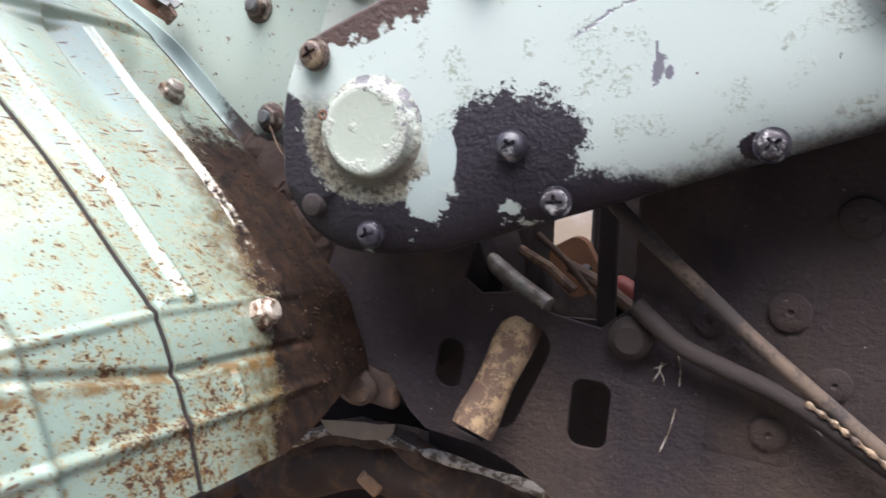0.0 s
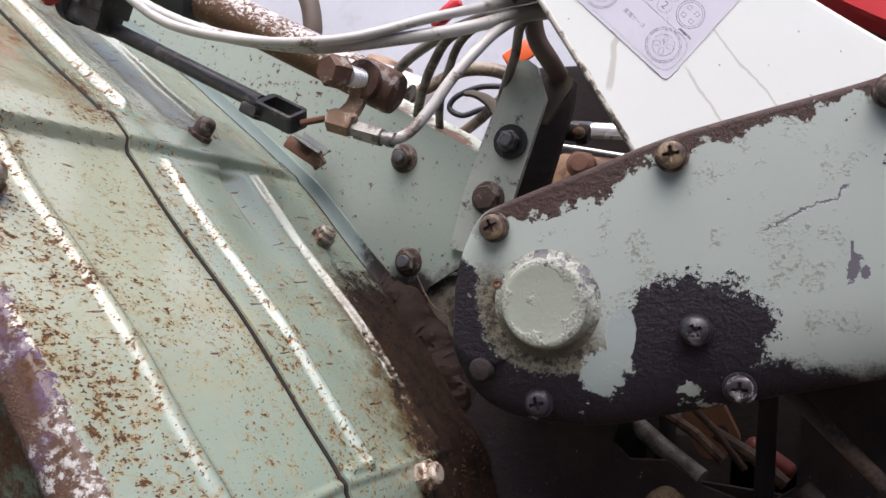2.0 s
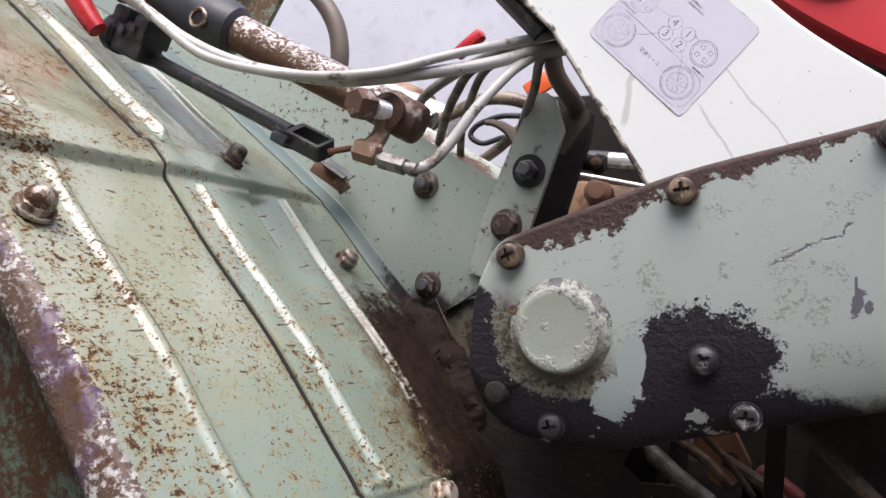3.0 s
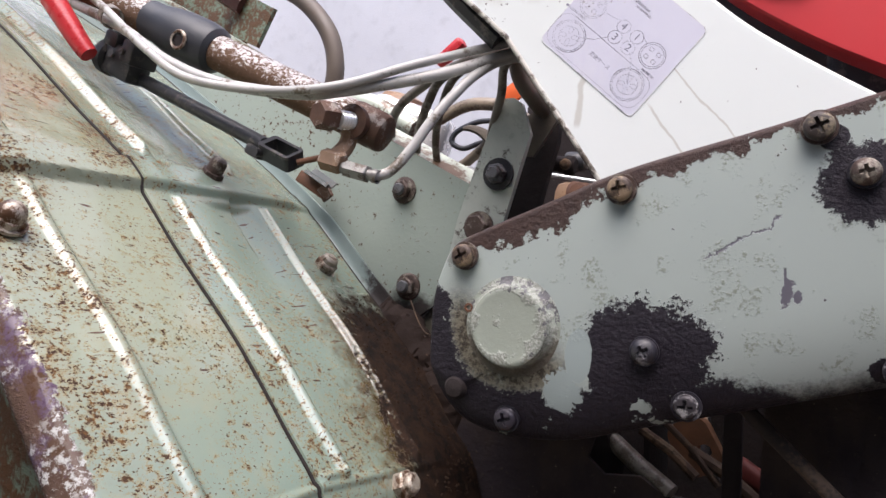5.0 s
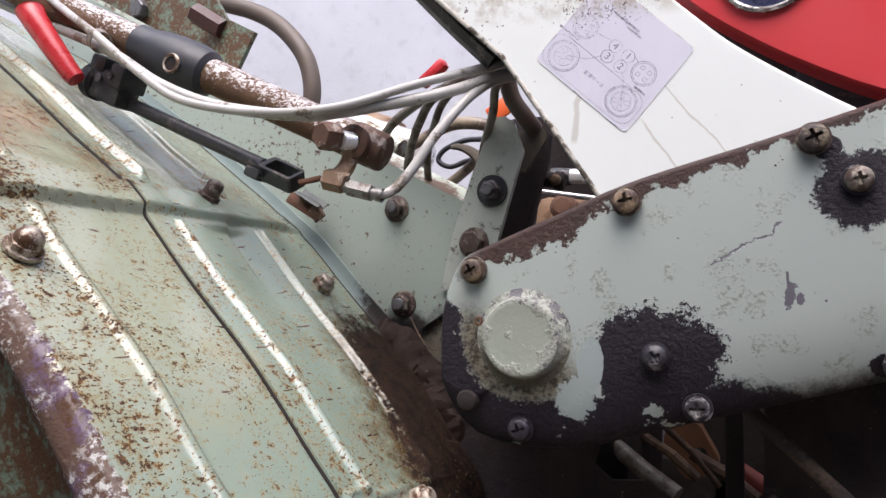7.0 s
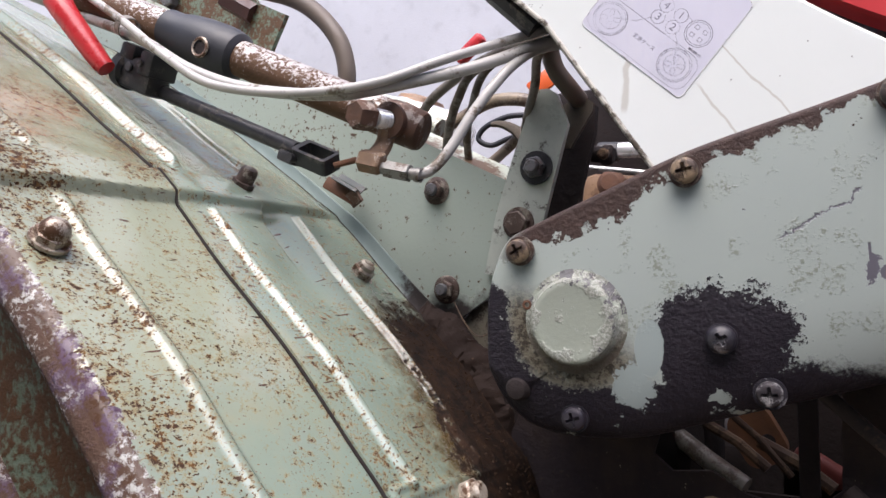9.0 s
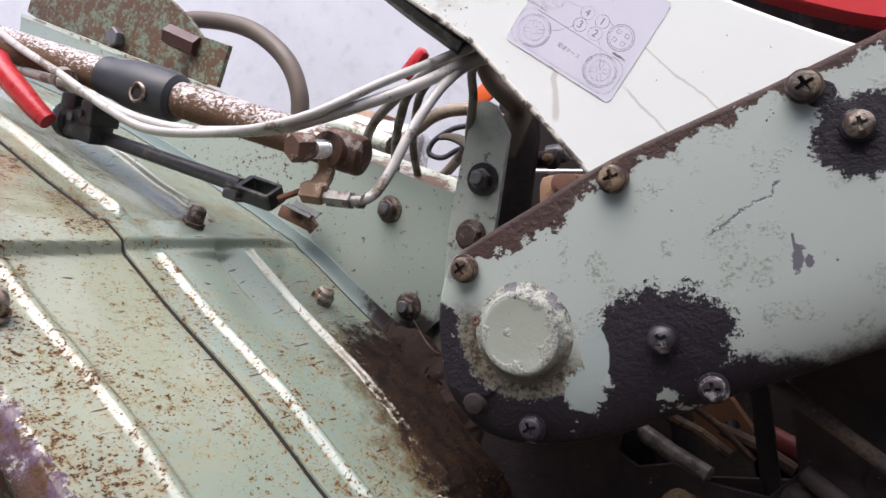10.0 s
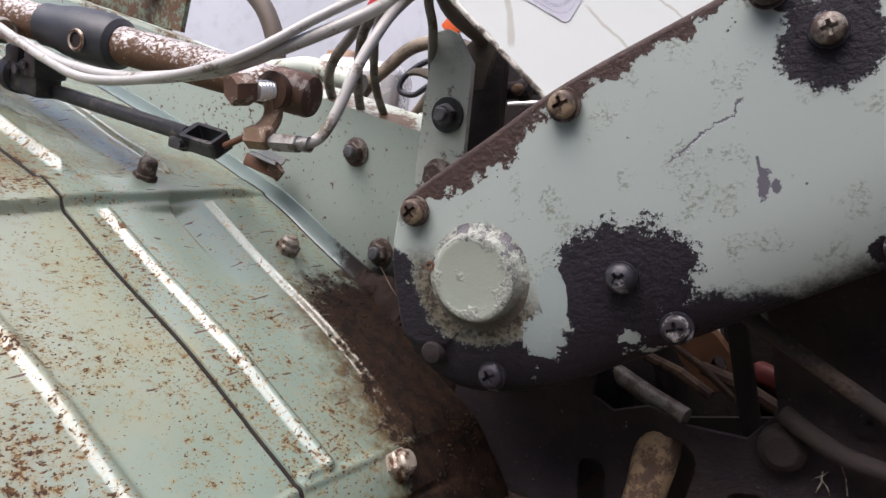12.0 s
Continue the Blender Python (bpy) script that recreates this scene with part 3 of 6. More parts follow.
def sweep(pts, radius, seg=14, bm=None, n=0, squash=1.0):
    """A tube along pts; radius is a number or a function of 0..1. n: resample smoothly."""
    bm = bm or bmesh.new()
    line = spline(pts, n) if n else [Vector(q) for q in pts]
    rings, up = [], Vector((0.13, -0.3, 1)).normalized()
    for i, q in enumerate(line):
        d = (line[min(i + 1, len(line) - 1)] - line[max(i - 1, 0)]).normalized()
        side = d.cross(up).normalized()
        up = side.cross(d).normalized()
        r = radius(i / (len(line) - 1)) if callable(radius) else radius
        rings.append([bm.verts.new(q + (side * math.cos(2 * math.pi * k / seg) + up * math.sin(2 * math.pi * k / seg) * squash) * r) for k in range(seg)])
    for a, b in zip(rings, rings[1:]):
        for k in range(seg):
            bm.faces.new((a[k], a[(k + 1) % seg], b[(k + 1) % seg], b[k]))
    bm.faces.new(rings[0][::-1])
    bm.faces.new(rings[-1])
    return bm


def box(size, m=None, bevel=0.0, bm=None, seg=2):
    bm2 = bmesh.new()
    bmesh.ops.create_cube(bm2, size=1.0, matrix=Matrix.Diagonal((*size, 1)))
    if bevel:
        bmesh.ops.bevel(bm2, geom=bm2.edges[:], offset=bevel, segments=seg, affect="EDGES", profile=0.5)
    if m is not None:
        bm2.transform(m)
    if bm is None:
        return bm2
    tmp = bpy.data.meshes.new("tmp")
    bm2.to_mesh(tmp)
    bm2.free()
    bm.from_mesh(tmp)
    bpy.data.meshes.remove(tmp)
    return bm


def slab(outer, depth, place, holes=(), bevel=0.0):
    """A flat piece with holes: loops of (u, v), given thickness along place's z."""
    bm = bmesh.new()
    edges = []
    for loop in (outer, *holes):
        vs = [bm.verts.new((u, v, 0)) for u, v in loop]
        edges += [bm.edges.new((vs[i], vs[(i + 1) % len(vs)])) for i in range(len(vs))]
    bmesh.ops.triangle_fill(bm, use_beauty=True, edges=edges)
    got = bmesh.ops.extrude_face_region(bm, geom=bm.faces[:])
    bmesh.ops.translate(bm, vec=(0, 0, depth), verts=[v for v in got["geom"] if isinstance(v, bmesh.types.BMVert)])
    bm.transform(place)
    return bm


def round_rect(cx, cy, w, h, r, turn=0.0, n=5):
    out = []
    for qx, qy, a0 in ((1, 1, 0), (-1, 1, 90), (-1, -1, 180), (1, -1, 270)):
        for k in range(n + 1):
            a = radians(a0 + 90 * k / n)
            out.append((qx * (w / 2 - r) + r * math.cos(a), qy * (h / 2 - r) + r * math.sin(a)))
    c, s = math.cos(radians(turn)), math.sin(radians(turn))
    return [(cx + u * c - v * s, cy + u * s + v * c) for u, v in out]


def smooth_loop(pts, n):
    """A closed smooth loop of n points through pts."""
    p = [Vector((*q, 0)) for q in pts]
    out = []
    for i in range(n):
        u = i / n * len(p)
        k = int(u)
        f = u - k
        a, b, c, d = (p[(k + j) % len(p)] for j in (-1, 0, 1, 2))
        q = 0.5 * (2 * b + (c - a) * f + (2 * a - 5 * b + 4 * c - d) * f * f + (3 * b - a - 3 * c + d) * f ** 3)
        out.append((q.x, q.y))
    return out


UPRIGHT = pose(0, 0, 0, 90, 0, 0)       # turns (u, v) into (x, z); thickness runs towards -y


# ---------------------------------------------------------------- fasteners
def hex_prism(r, h0, h1, chamfer, bm):
    a = [(r * math.cos(math.pi / 3 * k), r * math.sin(math.pi / 3 * k)) for k in range(6)]
    lo = [bm.verts.new((x, y, h0)) for x, y in a]
    hi = [bm.verts.new((x, y, h1 - chamfer)) for x, y in a]
    tp = [bm.verts.new((x * 0.86, y * 0.86, h1)) for x, y in a]
    for p, q in ((lo, hi), (hi, tp)):
        for k in range(6):
            bm.faces.new((p[k], p[(k + 1) % 6], q[(k + 1) % 6], q[k]))
    bm.faces.new(tp)
    bm.faces.new(lo[::-1])
    return bm


def cross_head(radius, height, dome, reach_max=0.58):
    """A pan head with a real cross recess."""
    bm = bmesh.new()
    rings, seg = 16, 72
    grid = []
    for i in range(rings + 1):
        t = i / rings
        row = []
        for k in range(seg):
            a = 2 * math.pi * k / seg
            r = radius * 0.97 * t
            x, y = r * math.cos(a), r * math.sin(a)
            h = height + dome * (1 - t * t) - 0.22 * height * max(0, (t - 0.8) / 0.2) ** 2
            arm = min(abs(x), abs(y)) / radius
            reach = max(abs(x), abs(y)) / radius
            if arm < 0.115 + 0.16 * max(0, 0.3 - reach) and reach < reach_max:
                h -= height * 0.75 * (1 - 0.5 * reach / reach_max)
            row.append(bm.verts.new((x, y, h)))
        grid.append(row)
    grid.append([bm.verts.new((radius * math.cos(2 * math.pi * k / seg), radius * math.sin(2 * math.pi * k / seg), height * 0.5)) for k in range(seg)])
    grid.append([bm.verts.new((radius * 0.98 * math.cos(2 * math.pi * k / seg), radius * 0.98 * math.sin(2 * math.pi * k / seg), -0.001)) for k in range(seg)])
    for a, b in zip(grid, grid[1:]):
        for k in range(seg):
            bm.faces.new((a[k], a[(k + 1) % seg], b[(k + 1) % seg], b[k]))
    bmesh.ops.remove_doubles(bm, verts=grid[0], dist=1e-7)
    return bm


def washer(r, hole, h):
    return lathe([(hole, h * 0.9), (hole, 0), (r * 0.97, -0.0005), (r, h * 0.3), (r * 0.98, h), (hole, h)], 36, cap=False)


ME_HEX = mesh_of("bolt", hex_prism(0.0064, 0.0018, 0.0062, 0.0008, lathe([(0.0088, -0.0006), (0.0088, 0.0010), (0.0070, 0.0022)], 28)), M_BOLT)
ME_HEX8 = mesh_of("bolt", hex_prism(0.0062, 0.0, 0.0056, 0.0009, bmesh.new()), M_ZINC)
ME_HEX8B = mesh_of("bolt", hex_prism(0.0076, 0.0, 0.0060, 0.0009, bmesh.new()), M_BOLT)
ME_PIN = mesh_of("stud", lathe([(0.0038, 0), (0.0038, 0.0025), (0.0031, 0.0035)], 20), M_ZINC)
ME_WASH = mesh_of("washer", washer(0.0098, 0.004, 0.0018), M_BLACK)
ME_WASHB = mesh_of("washer", washer(0.0096, 0.004, 0.0018), M_BOLT)
ME_SCREW_RUST = mesh_of("screw", cross_head(0.0053, 0.0036, 0.0010), M_BRASS, 25)
ME_SCREW_BLACKENED = mesh_of("screw", cross_head(0.0055, 0.0036, 0.0010), M_BLACKENED, 25)
ME_SCREW_STEEL = mesh_of("screw", cross_head(0.0050, 0.0034, 0.0010), M_STEELX, 25)
ME_SCREW_SCRAPED = mesh_of("screw", cross_head(0.0052, 0.0034, 0.0012), M_SCRAPED, 25)
ME_SCREW_BROWN = mesh_of("screw", cross_head(0.0052, 0.0034, 0.0022, 0.46), M_BOLT, 25)
ME_SCREW_DARK = mesh_of("screw", cross_head(0.0057, 0.0034, 0.0024, 0.46), M_PRIMER, 25)
ME_COLLAR_RUST = mesh_of("washer", washer(0.0066, 0.0035, 0.0016), M_BOLT)
ME_COLLAR_DARK = mesh_of("washer", washer(0.0062, 0.003, 0.0016), M_PRIMER)
ME_NUT_PALE = mesh_of("nut", lathe([(0.0050, 0.006), (0.0048, 0.0090), (0.0034, 0.0102)], 24, hex_prism(0.0070, -0.0006, 0.0065, 0.0010, lathe([(0.0082, -0.0006), (0.0082, 0.0010)], 28))), M_PALE)
ME_STUB = mesh_of("bolt", lathe([(0.0050, 0.0036), (0.0048, 0.0100), (0.0040, 0.0118), (0.0020, 0.0124)], 24, hex_prism(0.0062, -0.0006, 0.0042, 0.0006, bmesh.new())), M_BOLT)
ME_ACORN = mesh_of("nut", lathe([(0.0068, 0.0045), (0.0066, 0.0070), (0.0052, 0.0098), (0.0028, 0.0114), (0.0006, 0.0118)], 28, hex_prism(0.0080, -0.0006, 0.0052, 0.0007, lathe([(0.0092, -0.0006), (0.0092, 0.0012)], 28))), M_PALE)

# ---------------------------------------------------------------- ground and wall
gb = bmesh.new()
bmesh.ops.create_grid(gb, x_segments=60, y_segments=60, size=30)
for v in gb.verts:
    v.co.z = 0.012 * noise.noise(v.co * 0.7)
tagged(part("ground", gb, M_GROUND), "bare brown yard ground with grit", "ground", kind="structure")
tagged(part("wall_back", box((5.0, 0.15, 2.4), pose(-0.9, 1.45, 1.2, 0, 0, 14), 0.01), M_WALL), "weathered light grey concrete wall behind the machine", "wall", kind="structure")
# two unseen walls, added to cut low sky light from front and side
M_ADDED_WALL = concrete("added_wall", (0.17, 0.165, 0.16))
tagged(part("added_wall_front", box((6.0, 0.15, 2.3), pose(0.3, -1.5, 1.15), 0.01), M_ADDED_WALL), "unseen plain grey wall, added to block low sky light", "wall", kind="structure")
tagged(part("added_wall_east", box((0.15, 3.6, 1.5), pose(2.4, 0.0, 0.75), 0.01), M_ADDED_WALL), "unseen plain grey wall, added to block low sky light", "wall", kind="structure")

# ---------------------------------------------------------------- rotor guard
PROFILE = spline([(-0.60, 0, 0.835), (-0.50, 0, 0.785), (-0.406, 0, 0.729), (-0.349, 0, 0.691), (-0.308, 0, 0.662), (-0.286, 0, 0.6455),
                  (-0.249, 0, 0.6095), (-0.208, 0, 0.573), (-0.176, 0, 0.539), (-0.1575, 0, 0.5185), (-0.149, 0, 0.498), (-0.1435, 0, 0.481), (-0.138, 0, 0.456)], 420)
RUN = [0.0]
for a, b in zip(PROFILE, PROFILE[1:]):
    RUN.append(RUN[-1] + (b - a).length)


def run_at(x=None, z=None):
    return min(zip(RUN, PROFILE), key=lambda q: abs(q[1].x - x) if x is not None else abs(q[1].z - z))[0]


S_STEP, S_KNEE, S_GROOVE, S_RIDGE = run_at(x=-0.2795), run_at(z=0.5185), run_at(z=0.498), run_at(z=0.480)


def bead(d, half):
    d = abs(d) / half
    return 0.0 if d >= 1 else (0.5 + 0.5 * math.cos(math.pi * d))


def ease(v, a, b):
    t = min(1, max(0, (v - a) / (b - a)))
    return t * t * (3 - 2 * t)


def guard_point(s, y, h=0.0):
    i = min(range(len(RUN)), key=lambda k: abs(RUN[k] - s)) if not isinstance(s, int) else s
    a, b = PROFILE[max(i - 1, 0)], PROFILE[min(i + 1, len(PROFILE) - 1)]
    t = (b - a).normalized()
    n = Vector((-t.z, 0, t.x))
    n = n if n.z > 0 or n.x > 0 else -n
    p = PROFILE[i] + n * h
    return Vector((p.x, y, p.z - 0.10 * (y - 0.212))), n


def askew(s, y):
    """Distance along the guard, following the cross band, which lies askew."""
    return s + 0.144 * (y - 0.212)


def cross_bands(s, y, lift=0.0050):
    off = max(0.0, 0.212 - y)
    q = askew(s, y)
    h = lift * (0.50 * ease(q, S_STEP - 0.080, S_STEP - 0.0215) + 0.50 * ease(q, S_STEP - 0.0212, S_STEP - 0.0190)) * (1 - ease(q, S_STEP - 0.0030, S_STEP + 0.0020)) * (1 - 0.7 * ease(y, 0.330, 0.352))
    h += (1 - ease(y, 0.28, 0.325)) * 0.0012 * bead(s - S_KNEE - 0.08 * off, 0.0032) - (1 - ease(y, 0.27, 0.32)) * 0.0016 * bead(s - S_GROOVE + 0.15 * off, 0.0034) + (1 - ease(y, 0.27, 0.32)) * 0.0016 * bead(s - S_RIDGE, 0.004)
    return h


def left_height(s, y):
    h = cross_bands(s, y)
    q = askew(s, y)
    h += 0.0021 * bead(y - 0.1500 - 0.03 * (s - S_STEP), 0.0048) * (1 - 0.8 * ease(q, S_STEP - 0.026, S_STEP - 0.019) * (1 - ease(q, S_STEP, S_STEP + 0.010)))
    h -= 0.0010 * (1 - ease(y, 0.135, 0.150))
    h -= 0.009 * (1 - min(1.0, max(0.0, (y - 0.1145) / 0.009))) ** 2.2
    return h + 0.0004 * noise.noise(Vector((s * 40, y * 40, 3)))


def right_height(s, y):
    q = askew(s, y)
    h = cross_bands(s, y, 0.0042) + 0.0024
    up = 1 - ease(q, S_STEP - 0.0320, S_STEP - 0.0205)
    h += up * (0.0046 * bead(y - 0.2285, 0.0062) - 0.0038 * ease(y, 0.2320, 0.2700) * (1 - ease(y, 0.2700, 0.2900)) + 0.0040 * bead(y - 0.2940, 0.0040))
    low = ease(q, S_STEP + 0.0025, S_STEP + 0.0075) * (1 - ease(s, S_KNEE - 0.006, S_KNEE))
    dip = 0.0036 - 0.0018 * ease(s, S_STEP + 0.02, S_KNEE - 0.04)
    rib = 0.2980 - 0.06 * (s - S_STEP)
    h += low * (0.0029 * bead(y - 0.2305, 0.0050) - dip * ease(y, 0.2345, rib - 0.0245) * (1 - ease(y, rib - 0.0245, rib - 0.004)) + 0.0036 * bead(y - rib, 0.0034))
    # the vee is deepest where it meets the cross band
    h -= 0.0022 * ease(y, rib - 0.0260, rib - 0.0240) * (1 - ease(y, rib - 0.0240, rib - 0.002)) * ease(q, S_STEP - 0.004, S_STEP + 0.003) * (1 - ease(q, S_STEP + 0.004, S_STEP + 0.05))
    h += 0.0019 * bead(s - S_KNEE + 0.0036, 0.0030) * (1 - ease(y, 0.2295, 0.2325)) * ease(y, 0.2125, 0.2180)
    h += 0.0020 * bead(y - 0.240, 0.0035) * ease(s, S_GROOVE + 0.003, S_GROOVE + 0.006) * (1 - ease(s, S_RIDGE - 0.004, S_RIDGE - 0.001))
    h -= 0.012 * ease(y, 0.337, 0.352) ** 2 * ease(s, S_KNEE - 0.05, S_KNEE)
    return h + 0.0004 * noise.noise(Vector((s * 40, y * 40, 9)))


def guard_sheet(y0, y1, cols, height, end_of):
    bm = bmesh.new()
    rows = []
    for i in range(len(PROFILE)):
        s = RUN[i]
        rows.append([bm.verts.new(guard_point(i, y0 + (y1 - y0) * k / cols, height(s, y0 + (y1 - y0) * k / cols))[0]) for k in range(cols + 1)])
    for i in range(len(rows) - 1):
        for k in range(cols):
            if RUN[i] <= end_of(y0 + (y1 - y0) * (k + 0.5) / cols):
                bm.faces.new((rows[i][k], rows[i][k + 1], rows[i + 1][k + 1], rows[i + 1][k]))
    bmesh.ops.delete(bm, geom=[v for v in bm.verts if not v.link_faces], context="VERTS")
    bmesh.ops.recalc_face_normals(bm, faces=bm.faces)
    bmesh.ops.solidify(bm, geom=bm.faces[:], thickness=0.0014)
    return bm


guard = thing("rotor_guard", (-0.25, 0.22, 0.45), "pale green sheet-metal rotor guard, pressed ribs, speckled with rust", "machine guard")
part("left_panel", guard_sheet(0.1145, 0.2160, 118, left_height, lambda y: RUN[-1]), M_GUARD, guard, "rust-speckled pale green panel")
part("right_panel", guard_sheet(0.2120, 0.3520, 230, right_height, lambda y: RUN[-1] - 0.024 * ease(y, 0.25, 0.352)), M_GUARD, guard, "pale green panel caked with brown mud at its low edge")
# near-black strip: rusty cut edge plus the lap's contact shade, put into colour
part("cut_edge", sweep([guard_point(i, 0.2116, 0.0006 + cross_bands(RUN[i], 0.2116, 0.0044))[0] for i in range(0, len(PROFILE), 2)], 0.0008, 8), M_CUT, guard, "dark rusty cut edge of the lapped panel, lap shade in its colour")
edge_line = [guard_point(i, 0.1168, -0.0096)[0] for i in range(0, len(PROFILE), 4)]
part("lap_edge", sweep([guard_point(i, 0.3522, right_height(RUN[i], 0.352) - 0.0004)[0] for i in range(0, len(PROFILE), 2) if RUN[i] < RUN[-1] - 0.024], 0.0009, 8), M_CUT, guard, "dark cut edge beside the gutter")
part("rolled_edge", sweep(edge_line, 0.0037, 14), M_EDGE, guard, "worn bare-metal rolled edge")
sb = bmesh.new()
rows = []
for i in range(0, len(PROFILE), 4):
    rows.append([sb.verts.new(guard_point(i, 0.1165 + 0.004 * math.sin(k / 8 * math.pi), -0.0105 - 0.0455 * k / 8)[0]) for k in range(9)])
for a, b in zip(rows, rows[1:]):
    for k in range(8):
        sb.faces.new((a[k], a[k + 1], b[k + 1], b[k]))
bmesh.ops.solidify(sb, geom=sb.faces[:], thickness=0.0015)
part("side_panel", sb, M_SIDE, guard, "rusted green side panel")
kb = bmesh.new()
rows = []
for i in range(0, RUN.index(S_KNEE) - 30, 4):
    rows.append([kb.verts.new(guard_point(i, 0.126 + 0.010 * k / 6, -0.050 - 0.16 * k / 6)[0]) for k in range(7)])
for a, b in zip(rows, rows[1:]):
    for k in range(6):
        kb.faces.new((a[k], a[k + 1], b[k + 1], b[k]))
bmesh.ops.solidify(kb, geom=kb.faces[:], thickness=0.0015)
part("inner_skirt", kb, M_RUST, guard, "rust-brown inner skirt")
part("side_rim", sweep([guard_point(i, 0.1165, -0.056)[0] for i in range(0, len(PROFILE), 4)], 0.0040, 10), M_EDGE, guard, "rusty lower rim")
for x, y, me, name, label, spin in ((-0.3000, 0.268, ME_STUB, "bolt", "rusted stub bolt", 10), (-0.2605, 0.322, ME_NUT_PALE, "nut", "tarnished nut", 20), (-0.1575, 0.266, ME_NUT_PALE, "nut", "tarnished nut", 0), (-0.244, 0.1335, ME_ACORN, "acorn_nut", "tarnished domed nut", 15)):
    at = run_at(x=x + 0.06 * (y - 0.212))
    p, n = guard_point(at, y, max(0.0008, (right_height if y > 0.212 else left_height)(at, y) - 0.0012))
    part(name, me, None, guard, label, facing(p, n, spin) @ Matrix.Scale(0.80 if me == ME_ACORN else 1.0, 4))

# ---------------------------------------------------------------- chain case
def face_y(x):
    return 0.280 + 0.06 * (x + 0.09)


CASE_LOOP = smooth_loop([(-0.1495, 0.580), (-0.1480, 0.560), (-0.1400, 0.5445), (-0.1260, 0.5365), (-0.1050, 0.5345), (-0.0800, 0.5375), (-0.0500, 0.5475), (0.0, 0.5640), (0.06, 0.5838), (0.13, 0.6070), (0.24, 0.6440), (0.33, 0.675),
                         (0.36, 0.72), (0.33, 0.785), (0.22, 0.7525), (0.13, 0.7210), (0.06, 0.6955), (0.0, 0.6757), (-0.06, 0.6575), (-0.095, 0.6425), (-0.1270, 0.6285), (-0.1395, 0.6215), (-0.1460, 0.6080), (-0.1490, 0.595)], 220)


def inward(loop):
    out = []
    for i in range(len(loop)):
        a, b = loop[i - 1], loop[(i + 1) % len(loop)]
        d = Vector((b[0] - a[0], b[1] - a[1])).normalized()
        out.append(Vector((-d.y, d.x)))
    return out


def shell(loop, sections):
    """Rings of (inset by direction, depth) from the rim to the closing face."""
    bm = bmesh.new()
    ins = inward(loop)
    rings = []
    for inset, depth in sections:
        ring = []
        for (x, z), n in zip(loop, ins):
            k = ease(n.y, 0.1, 0.85)           # 1 along the foot
            q = Vector((x, z)) + n * inset(k)
            ring.append(bm.verts.new((q.x, face_y(q.x) + depth(k), q.y)))
        rings.append(ring)
    m = len(loop)
    for a, b in zip(rings, rings[1:]):
        for i in range(m):
            bm.faces.new((a[i], a[(i + 1) % m], b[(i + 1) % m], b[i]))
    bm.faces.new(rings[0])
    bm.faces.new(rings[-1])
    return bm


def fillet(j, n=10):
    a = math.pi / 2 * j / n
    return (lambda k: (0.0035 + 0.0345 * k) * (1 - math.cos(a)), lambda k: (0.008 + 0.004 * k) * (1 - math.sin(a)))


case = thing("chain_case", (-0.1, 0.30, 0.535), "pale green chain case, paint peeled to dark primer round the bolts", "chain case")
part("cover", shell(CASE_LOOP, [(lambda k: 0.0, lambda k: 0.0125)] + [fillet(j) for j in range(11)]), M_CASE, case, "peeling pale green cover", smooth=60)
part("housing", shell(CASE_LOOP, [(lambda k: 0.004, lambda k: 0.052), (lambda k: 0.0012, lambda k: 0.048), (lambda k: 0.0008, lambda k: 0.0135)]), M_MUD_SHADE, case, "dark grimy housing")
CAP = [(0.0262, 0.0000), (0.0240, 0.0005), (0.0222, 0.0020), (0.0211, 0.0044), (0.0208, 0.0066), (0.0202, 0.0080), (0.0190, 0.0087), (0.0175, 0.0086), (0.0150, 0.0083), (0.0110, 0.0082), (0.006, 0.0081), (0.001, 0.0081)]
OUT = Vector((0.06, -1, 0)).normalized()
part("cap", lathe([(r * 0.865, h * 0.72) for r, h in CAP], 64), M_CAP, case, "blistered round cap", facing((-0.1068, face_y(-0.106), 0.5860), OUT))
part("cap", lathe([(r * 1.12, h) for r, h in CAP], 64), M_CASE, case, "glossy round cap", facing((0.0845, face_y(0.0845), 0.6465), OUT))
for x, z, me, col, lift, spin in ((-0.131, 0.6162, ME_SCREW_RUST, ME_COLLAR_RUST, 0.002, 30), (-0.0612, 0.6475, ME_SCREW_RUST, ME_COLLAR_RUST, 0.002, 12), (0.0108, 0.6712, ME_SCREW_BLACKENED, ME_COLLAR_RUST, 0.002, 25),
                                  (-0.1082, 0.5440, ME_SCREW_SCRAPED, ME_COLLAR_DARK, 0.0012, 20), (-0.0318, 0.5605, ME_SCREW_STEEL, ME_COLLAR_DARK, 0.0012, 5), (0.0408, 0.5832, ME_SCREW_STEEL, ME_COLLAR_DARK, 0.0012, 40), (0.112, 0.606, ME_SCREW_STEEL, ME_COLLAR_DARK, 0.0012, 15),
                                  (-0.0485, 0.5812, ME_SCREW_DARK, ME_COLLAR_DARK, 0.0, 35), (0.0265, 0.6545, ME_SCREW_BROWN, ME_COLLAR_DARK, 0.0, 10)):
    lo = 0.0050 if me in (ME_SCREW_STEEL, ME_SCREW_SCRAPED) else 0.0
    sc = part("screw", me, None, case, "", facing((x, face_y(x) + lo - lift - 0.0008, z), OUT, spin))
    part("washer", col, None, sc, "", facing((x, face_y(x) + lo - lift * 0.4 - 0.0006, z), OUT))
